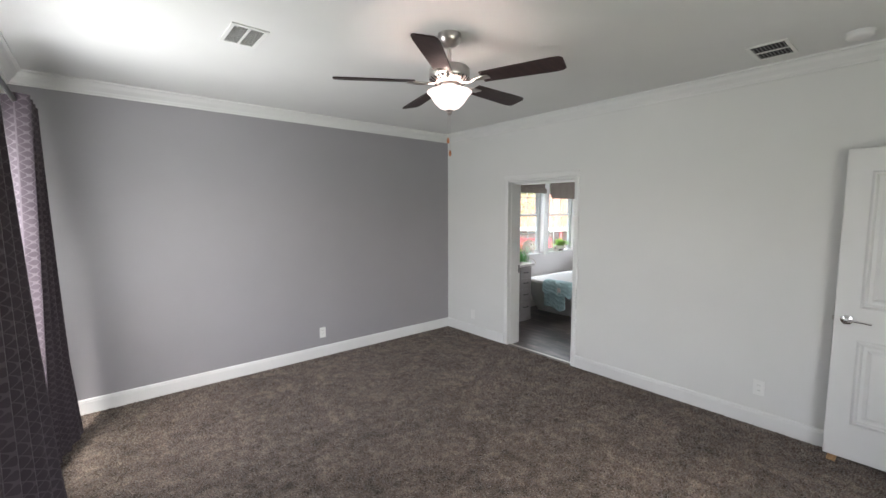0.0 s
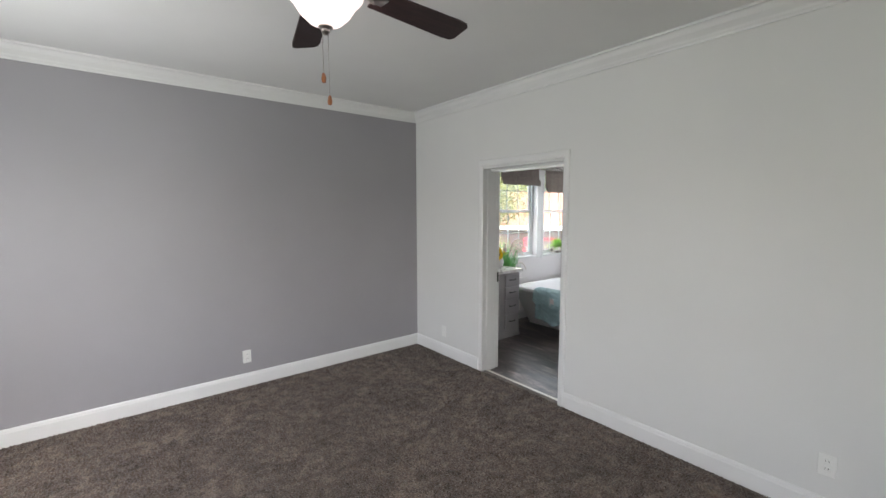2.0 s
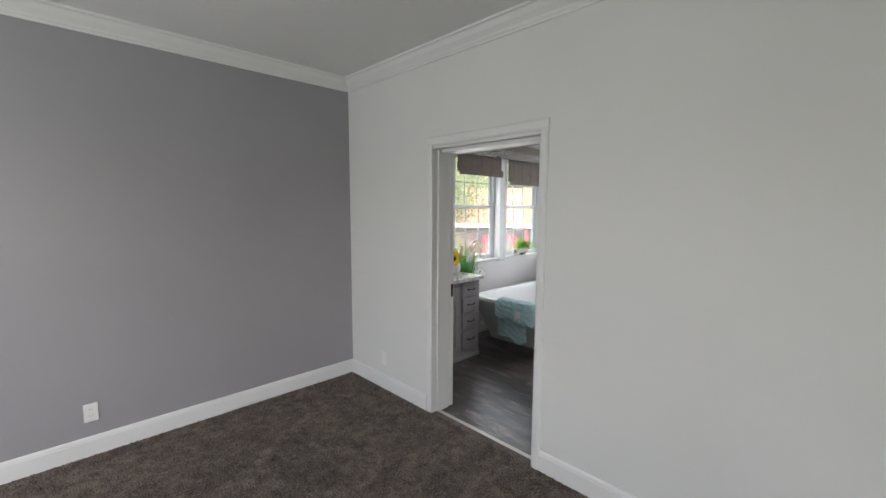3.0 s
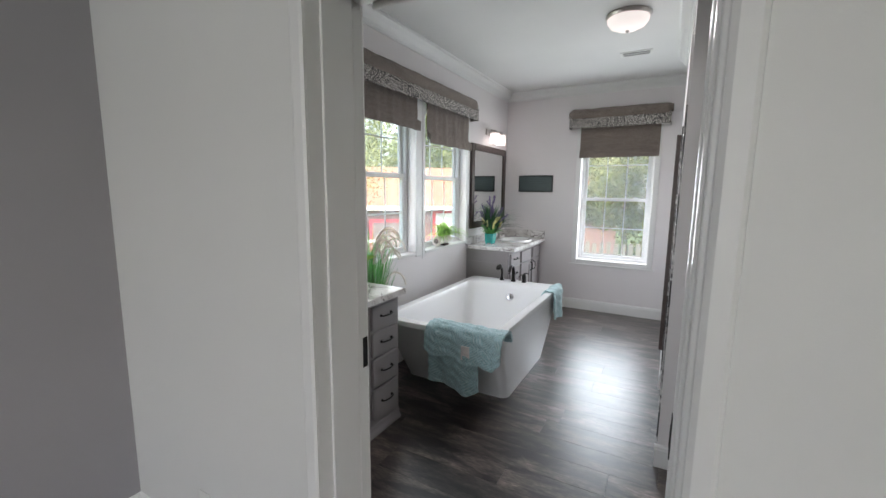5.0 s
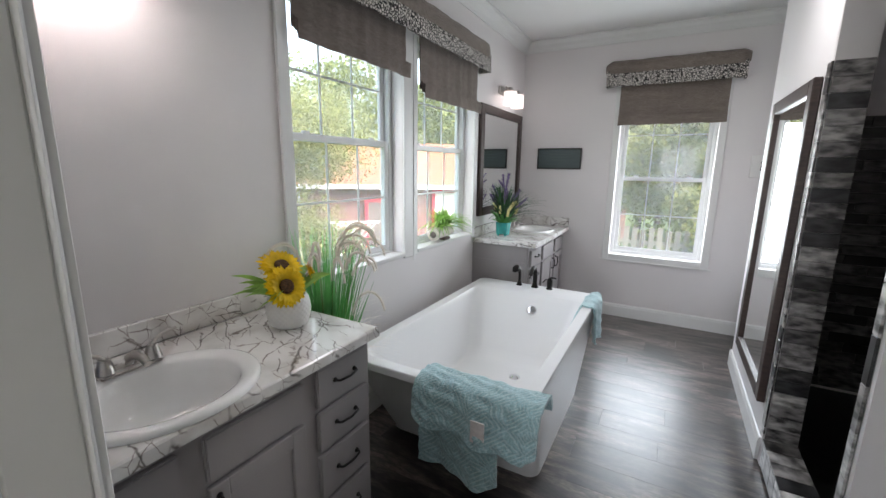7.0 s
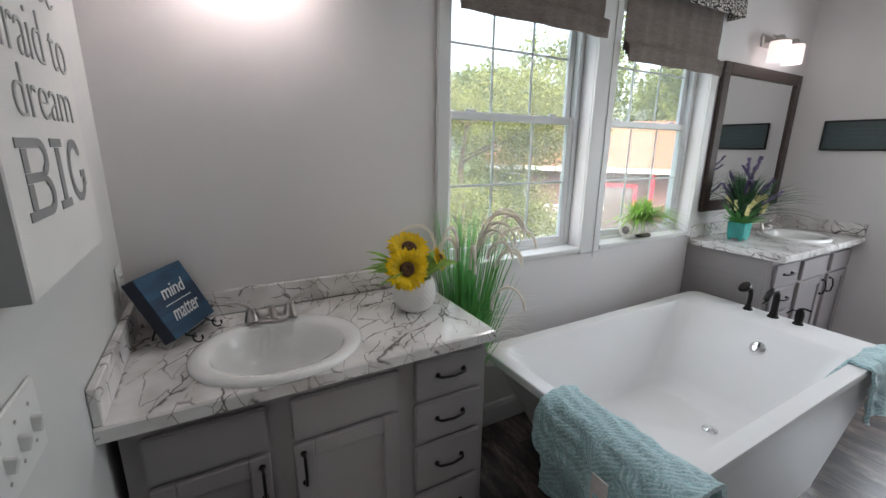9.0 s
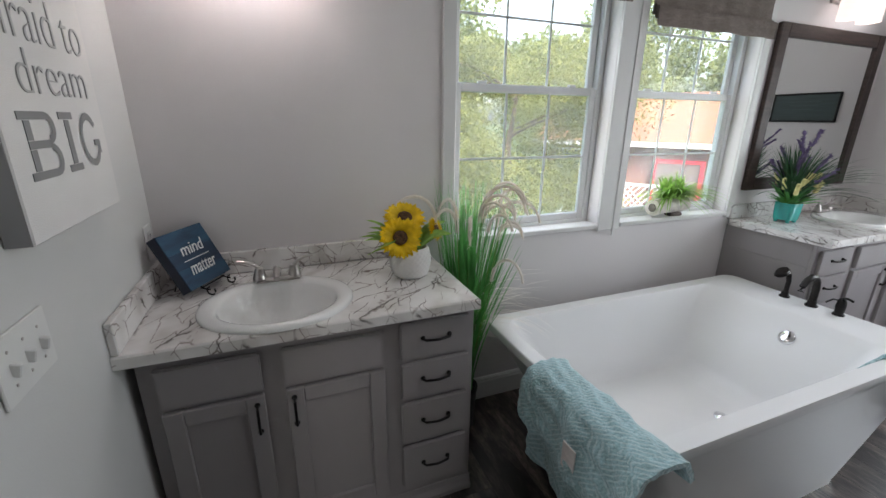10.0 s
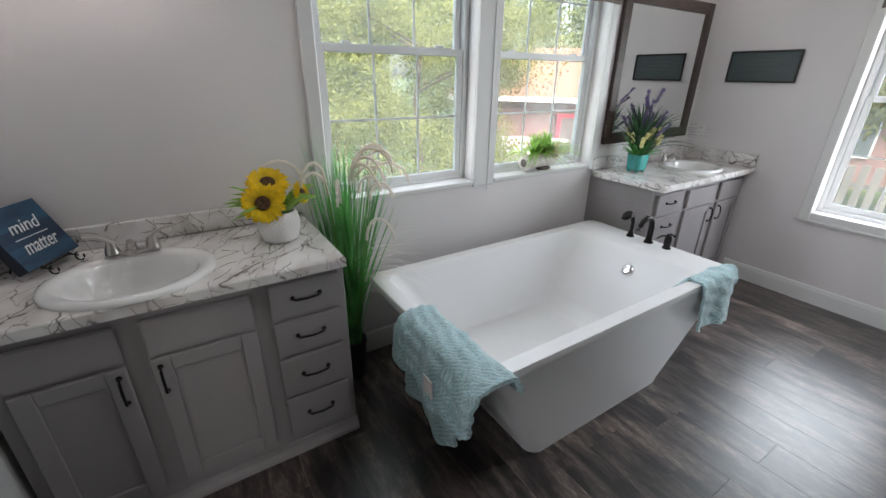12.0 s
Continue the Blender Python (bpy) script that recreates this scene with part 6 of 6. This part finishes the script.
for k in range(13):
    az = rg.uniform(0, 2 * math.pi)
    r, z = rg.uniform(0.01, 0.25), rg.uniform(1.27, 1.40)
    if k > 3:
        z -= 0.07 + 0.35 * max(0.0, r - 0.10)
    tip = Vector((VX + r * math.cos(az), VY + min(0.10, r * math.sin(az)), z))
    base = tip - Vector((0.45 * r * math.cos(az), 0.45 * r * math.sin(az), 0.12 - 0.12 * r))
    bm = tube([base, tip], 0.004, 6, None, 0.002)
    for q in range(90):
        p = base.lerp(tip, rg.random())
        o = Vector((rg.uniform(-1, 1), rg.uniform(-1, 1), rg.uniform(-0.3, 1))).normalized()
        s = o.cross(Vector((0.3, 0.5, 0.8))).normalized() * 0.006
        bm.faces.new([bm.verts.new(v) for v in (p - s, p + s, p + o * 0.020)])
    part("lavender_spike", bm, M_purple, vp, "dusty purple lavender spike")
    part("spike_stem", tube([base, (VX, VY, 0.95)], 0.0015, 5), M_leaf, vp)

# sill planter
LX, LY, LZ = 2.750, 0.028, ZS + 0.012
pl = thing("sill_planter", (LX, LY, LZ), "green artificial grass in a shell-like planter on a window sill", "potted plant")
bm = tube([(LX - 0.145, LY - 0.010, LZ + 0.056), (LX - 0.07, LY, LZ + 0.060), (LX + 0.07, LY, LZ + 0.060), (LX + 0.125, LY + 0.004, LZ + 0.064)], 0.046, 16, None, 0.040)
part("trough", bm, M_amber, pl, "cream log-shaped trough", True)
part("hollow", lathe([(0, 0.003), (0.024, 0.003), (0.024, 0), (0, 0)], (LX - 0.1455, LY - 0.010, LZ + 0.056), 16, pose(0, 0, 0, 0, -90, 0)), M_bark, pl)
part("bark_foot", cube(LX - 0.02, LX + 0.07, LY - 0.038, LY + 0.02, LZ, LZ + 0.02, 0.007, seg=2), M_bark, pl, "dark bark support", True)
items = []
for k in range(320):
    az = rg.uniform(0, 2 * math.pi)
    bx = LX + rg.uniform(-0.08, 0.08)
    reach = rg.uniform(0.06, 0.29) * (0.35 if math.sin(az) > 0.2 else 1)
    items.append((arch((bx, LY, LZ + 0.085), az, reach, rg.uniform(0.08, 0.19), reach * 0.5, 7), rg.uniform(0.004, 0.008), (-math.sin(az), math.cos(az), 0)))
tagged(part("leaves", ribbons(items), M_fresh, pl, "fresh green strap leaves"), kind="stuff")

# ---- outdoors ----
GZ = -1.7
M_lawn = mat("lawn", (0.07, 0.10, 0.03), 0.9, col2=(0.04, 0.06, 0.018), scale=1.2, bump=0.5, bscale=40, detail=6)
M_tree = mat("tree_foliage", (0.24, 0.265, 0.09), 0.7, col2=(0.15, 0.175, 0.06), scale=0.9, trans=0.5, detail=4, spec=0.2)
M_tree2 = mat("pale_tree_foliage", (0.31, 0.31, 0.115), 0.7, col2=(0.19, 0.20, 0.07), scale=0.9, trans=0.5, detail=4, spec=0.2)
M_barkt = mat("tree_bark", (0.11, 0.08, 0.06), 0.9, var=0.4, scale=14, bump=0.8, bscale=30)
M_roof = mat("orange_tan_shingles", (0.21, 0.082, 0.046), 0.85, var=0.15, scale=3, bump=0.4, bscale=25, stretch=(1, 1, 3))
M_brick = mat("pink_brick_wall", (0.21, 0.11, 0.098), 0.85, var=0.15, scale=6, bump=0.4, bscale=18)
M_porch = mat("pink_grey_screen", (0.13, 0.098, 0.092), 0.7, var=0.15, scale=5)
M_red = mat("red_paint", (0.48, 0.03, 0.05), 0.5, var=0.1)
M_fence = mat("weathered_fence_wood", (0.19, 0.165, 0.145), 0.85, var=0.3, scale=5, stretch=(1, 1, 0.2), bump=0.3)
M_wpaint = mat("white_house_paint", (0.75, 0.75, 0.73), 0.6, var=0.04)
M_pane = mat("dark_house_window", (0.06, 0.07, 0.08), 0.1, var=0.2)
solo(part("ground", cube(-300, 300, -300, 300, GZ - 0.2, GZ), M_lawn), "", "lawn", kind="structure")


def tree(x, y, top, spread, count, leaf, seedv, material, low=0.0, name="tree", label="leafy yellow-green tree in full leaf"):
    rt = random.Random(seedv)
    t = thing(name, (x, y, GZ), label, "tree", "garden trees")
    base = Vector((x, y, GZ))
    h = top - GZ
    trunk = [base, base + Vector((0.05, 0.03, h * 0.3)), base + Vector((0.0, 0.1, h * 0.6)), base + Vector((0.1, 0.0, h * 0.85))]
    bm = tube(trunk, 0.035 * h * 0.6 + 0.03, 10, None, 0.03)
    ends = []
    for k in range(11):
        f = rt.uniform(0.22 if low else 0.35, 0.85)
        a = rt.uniform(0, 2 * math.pi)
        s = base + Vector((0, 0, h * f))
        e = s + Vector((math.cos(a) * spread * rt.uniform(0.5, 0.85), math.sin(a) * spread * rt.uniform(0.5, 0.85), h * rt.uniform(0.05, 0.2)))
        tube([s, s.lerp(e, 0.5) + Vector((0, 0, 0.1)), e], 0.028, 6, bm, 0.008)
        ends.append(e)
    part("trunk", bm, M_barkt, t)
    centres = [(e + Vector((rt.gauss(0, 0.3), rt.gauss(0, 0.3), rt.gauss(0, 0.3))), spread * rt.uniform(0.22, 0.42)) for e in ends for _ in range(3)]
    for k in range(14):
        a, f = rt.uniform(0, 2 * math.pi), rt.uniform(low, 1.0)
        rr = spread * math.sqrt(max(0.05, 1 - (2 * f - 1) ** 2)) * rt.uniform(0.3, 0.9)
        centres.append((base + Vector((rr * math.cos(a), rr * math.sin(a), h * (0.28 * (1 - low) + (0.72 + 0.28 * low) * f))), spread * rt.uniform(0.2, 0.36)))
    rs = np.random.RandomState(seedv)
    idx = rs.randint(0, len(centres), count)
    c = np.array([tuple(q[0]) for q in centres])[idx]
    r = np.array([q[1] for q in centres])[idx]
    d = rs.normal(size=(count, 3))
    d /= np.linalg.norm(d, axis=1)[:, None]
    p = c + d * (r * rs.uniform(0.35, 1.0, count) ** 0.6)[:, None]
    p[:, 2] = np.maximum(p[:, 2], GZ + 0.1)
    u = rs.normal(size=(count, 3))
    u /= np.linalg.norm(u, axis=1)[:, None]
    v = np.cross(u, rs.normal(size=(count, 3)))
    v /= np.linalg.norm(v, axis=1)[:, None]
    k = (leaf * rs.uniform(0.6, 1.3, count))[:, None]
    q = np.stack([p - u * k, p - v * k * 0.55, p + u * k, p + v * k * 0.55], axis=1).reshape(-1, 3)
    me = bpy.data.meshes.new("crown")
    me.from_pydata((q - np.array((x, y, GZ))).tolist(), [], np.arange(count * 4).reshape(-1, 4).tolist())
    me.materials.append(material)
    o = new("crown", me)
    o.parent = t
    return t


tree(5.2, 6.0, 2.65, 2.3, 66000, 0.034, 3, M_tree2, 0.15, "bush", "large pale yellow-green bush close to the house")
tree(3.4, 9.0, 2.0, 1.9, 26000, 0.042, 4, M_tree2, 0.15, "bush", "large pale yellow-green bush close to the house")
tree(7.6, 8.6, 0.3, 0.9, 2600, 0.07, 14, M_tree2, 0.15, "bush", "low pale green bush on the lawn")
for k, (x, y, top, s) in enumerate(((9.5, 19, 6.2, 3.2), (14.5, 18, 5.2, 2.8), (19.5, 16.5, 7.0, 3.3), (23, 12.5, 6.0, 3.2), (4.0, 21, 4.0, 3.0), (25, 6.5, 6.0, 3.4), (27, 10, 6.5, 3.4))):
    tree(x, y, top, s, 9000, 0.14, 20 + k, M_tree)
for k, (x, y, top, s) in enumerate(((12.6, -3.3, 2.3, 1.6), (22.0, -1.0, 4.8, 2.8), (15.0, -0.6, 3.4, 2.0), (14.0, -2.6, 3.6, 2.0), (17.5, -5.5, 4.2, 2.6), (22.0, -4.6, 5.0, 2.8), (25.0, 2.6, 5.6, 3.0), (11.4, -2.5, 0.9, 1.4))):
    tree(x, y, top, s, 15000 if s > 1.2 else 6000, 0.085 if s > 1.2 else 0.05, 40 + k, M_tree2, 0.1)

for k, (x, y, top, s) in enumerate(((36, -14, 7.5, 4.6), (38, -6, 8.5, 5.0), (37, 1, 8.0, 4.8), (39, 9, 9.0, 5.2), (33, 17, 8.0, 5.0))):
    tree(x, y, top, s, 5200, 0.32, 60 + k, M_tree, 0.12)

# neighbouring house
hs = thing("neighbour_house", (13.6, 7.4, GZ), "single-storey pink brick house with an orange-tan roof", "house")
HM = Matrix(((-0.616, 0.788, 0, 13.6), (0.788, 0.616, 0, 7.4), (0, 0, 1, 0), (0, 0, 0, 1)))   # local x along the front, y away from the clip's house


def house_part(name, bm, material, parent, label=""):
    bm.transform(HM)
    return part(name, bm, material, parent, label)


house_part("wall", cube(-9.5, 5.6, 0.5, 7.5, GZ, 0.80), M_brick, hs)
rf = bmesh.new()
q = [rf.verts.new(p) for p in ((-10, 0, 0.74), (6.1, 0, 0.74), (6.1, 4.0, 2.55), (-10, 4.0, 2.55), (-10, 8.0, 0.74), (6.1, 8.0, 0.74), (-10, 0, 0.66), (6.1, 0, 0.66), (6.1, 8, 0.66), (-10, 8, 0.66))]
for f in ((0, 1, 2, 3), (3, 2, 5, 4), (6, 9, 8, 7), (0, 6, 7, 1), (4, 5, 8, 9), (1, 7, 8, 5, 2), (0, 3, 4, 9, 6)):
    rf.faces.new([q[i] for i in f])
roof = house_part("roof", rf, M_roof, hs)
house_part("fascia", cube(-10, 6.1, -0.03, 0.0, 0.60, 0.76), M_wpaint, hs)
house_part("soffit", cube(-10, 6.1, 0.0, 0.5, 0.62, 0.655), M_wpaint, hs)
for x0 in (-7.5, -4.2, 4.3):
    wn_ = house_part("window", cube(x0, x0 + 1.0, 0.44, 0.5, -0.75, 0.45), M_wpaint, hs)
    house_part("pane", cube(x0 + 0.07, x0 + 0.93, 0.42, 0.44, -0.68, 0.38), M_pane, wn_)
dr = house_part("porch_door", cube(-2.0, -0.95, 0.42, 0.5, GZ + 0.1, 0.45), M_wpaint, hs)
for a, b, c, d in ((-2.12, -2.0, GZ, 0.56), (-0.95, -0.83, GZ, 0.56), (-2.0, -0.95, 0.45, 0.56)):
    house_part("red_frame", cube(a, b, 0.36, 0.5, c, d), M_red, dr)
gate = house_part("porch_screen", cube(0.42, 1.72, 0.30, 0.34, GZ + 0.1, 0.08), M_porch, hs, "pale porch screen in a red frame")
for a, b, c, d in ((0.30, 0.42, GZ, 0.20), (1.72, 1.84, GZ, 0.20), (0.42, 1.72, 0.08, 0.20)):
    house_part("red_rail", cube(a, b, 0.26, 0.38, c, d), M_red, gate)
for x0 in (-3.0, -0.2):
    house_part("porch_post", cube(x0, x0 + 0.12, 0.02, 0.14, GZ, 0.62), M_red, hs)
lt = thing("lattice_panel", (11.0, 9.2, GZ), "white garden lattice panel in front of a house", "lattice")
LMX = Matrix.Translation((10.6, 9.0, GZ)) @ Matrix.Rotation(radians(128), 4, "Z")
for k in range(15):
    for sgn in (-1, 1):
        bm = cube(-0.015, 0.015, -0.006, 0.006, -0.75, 0.75)
        bm.transform(LMX @ Matrix.Translation((-1.2 + 0.18 * k, 0.006 * sgn, 0.6)) @ Matrix.Rotation(radians(40 * sgn), 4, "Y"))
        part("slat", bm, M_wpaint, lt)
for z in (0.06, 1.2):
    bm = cube(-1.8, 1.8, -0.02, 0.02, z - 0.04, z + 0.04)
    bm.transform(LMX)
    part("rail", bm, M_wpaint, lt)
fc = thing("picket_fence", (10.2, -1.0, GZ), "weathered wooden picket fence across the garden", "fence")
for k in range(46):
    y = -4.6 + 0.17 * k
    bm = cube(10.2, 10.22, y, y + 0.105, GZ + 0.05, GZ + 1.86 + 0.03 * math.sin(k * 1.7), 0.004)
    part("picket", bm, M_fence, fc)
for z in (0.4, 1.5):
    part("rail", cube(10.22, 10.26, -4.7, 3.3, GZ + z, GZ + z + 0.08), M_fence, fc)
for y in (-4.7, -2.0, 0.7, 3.3):
    part("post", cube(10.26, 10.36, y - 0.05, y + 0.05, GZ, GZ + 1.8), M_fence, fc)
# ---- shower tiles ----
CURB = 0.135
solo(part("curb_shower", cube(1.60, 2.47, YM - 0.125, YM - 0.008, -0.1, CURB - 0.008), M_sub), "", "shower curb", kind="structure")
solo(part("floor_shower", cube(1.60, 3.57, -3.1, YM - 0.13, -0.1, 0.0), M_tiledark), "", "shower floor", kind="structure")
MESHES = {}


def piece(name, sx, sy, sz, at, material, parent, bev=0.0015):
    key = (name, round(sx, 4), round(sy, 4), round(sz, 4))
    if key not in MESHES:
        bm = cube(-sx / 2, sx / 2, -sy / 2, sy / 2, -sz / 2, sz / 2, bev)
        me = bpy.data.meshes.new(name)
        bm.to_mesh(me)
        bm.free()
        me.materials.append(material)
        MESHES[key] = me
    ob = new(name, MESHES[key])
    ob.parent = parent
    ob.location = at
    return ob


wp, we = bpy.data.objects["wall_pillar"], bpy.data.objects["wall_shower_east"]
ROWS_T, RH = 27, 0.0645
jamb = tagged(part("wall_shower_jamb", cube(2.4585, 2.4695, YM - 0.13, YM - 0.001, -0.1, 2.5), M_bath), "", "wall", "", "structure")
for k in range(ROWS_T):
    z = CURB + RH * (k + 0.5)
    piece("tile", 0.009, 0.126, RH - 0.002, (2.453, YM - 0.065, z), M_tile, jamb)
    piece("edge_tile", 0.052, 0.008, RH - 0.002, (2.476, YM + 0.005, z), M_tile, jamb)
for k in range(12):
    z = CURB + 0.1435 * (k + 0.5)
    piece("edge_tile", 0.036, 0.008, 0.1415, (1.581, YM + 0.005, z), M_tile, wp)
    piece("tile", 0.008, 0.126, 0.1415, (1.605, YM - 0.065, z), M_tile, wp)
curb = bpy.data.objects["curb_shower"]
for k in range(9):
    x = 1.609 + 0.094 * (k + 0.5)
    piece("tile", 0.092, 0.135, 0.008, (x, YM - 0.062, CURB - 0.003), M_tile, curb)
    piece("front_tile", 0.092, 0.008, CURB - 0.02, (x, YM - 0.003, (CURB - 0.02) / 2), M_tile, curb)
for k in range(ROWS_T):
    z = 0.02 + RH * (k + 0.5)
    off = (k * 0.37) % 0.30
    y = -3.1
    cuts = [y]
    while cuts[-1] < YM - 0.14:
        nxt = min(YM - 0.14, (cuts[-1] + 0.30) if len(cuts) > 1 else y + max(0.06, off))
        cuts.append(nxt)
    for a, b in zip(cuts, cuts[1:]):
        if b - a > 0.02:
            piece("tile", 0.009, round(b - a - 0.002, 3), RH - 0.002, (3.5645, (a + b) / 2, z), M_tiledark, we)
bm = bmesh.new()
for k in range(ROWS_T):
    for j in range(7):
        x0 = 1.60 + 0.28 * j
        cube(x0 + 0.001, x0 + 0.279, -3.099, -3.09, 0.02 + RH * k + 0.001, 0.02 + RH * (k + 1) - 0.001, 0, bm)
M_tile2 = mat("dark_tile_field", (0.05, 0.048, 0.047), 0.2, col2=(0.012, 0.012, 0.012), scale=8, stretch=(1, 1, 6))
bt = part("back_tiles", bm, M_tile2, bpy.data.objects["wall_south_bathroom"])
tagged(bt, kind="stuff")

# ---- bathroom floor planks ----
fl = part("floor_bathroom", cube(0.09, XE, -3.1, 0.0, -0.1, ZB - 0.0075), M_sub)
tagged(fl, "", "vinyl floor", "", "structure")
PW, PL = 0.178, 1.22
rp = random.Random(9)
x = 0.0915
while x < XE - 0.01:
    x1 = min(XE - 0.001, x + PW)
    y = -3.1 - rp.uniform(0.0, 1.0) * PL
    while y < 0:
        a, b = max(-3.099, y + 0.0003), min(-0.003, y + PL - 0.0003)
        if b - a > 0.03:
            piece("plank", round(x1 - x - 0.0007, 4), round(b - a, 3), 0.008, ((x + x1) / 2, (a + b) / 2, ZB - 0.004), M_plank, fl, 0.0003)
        y += PL
    x = x1
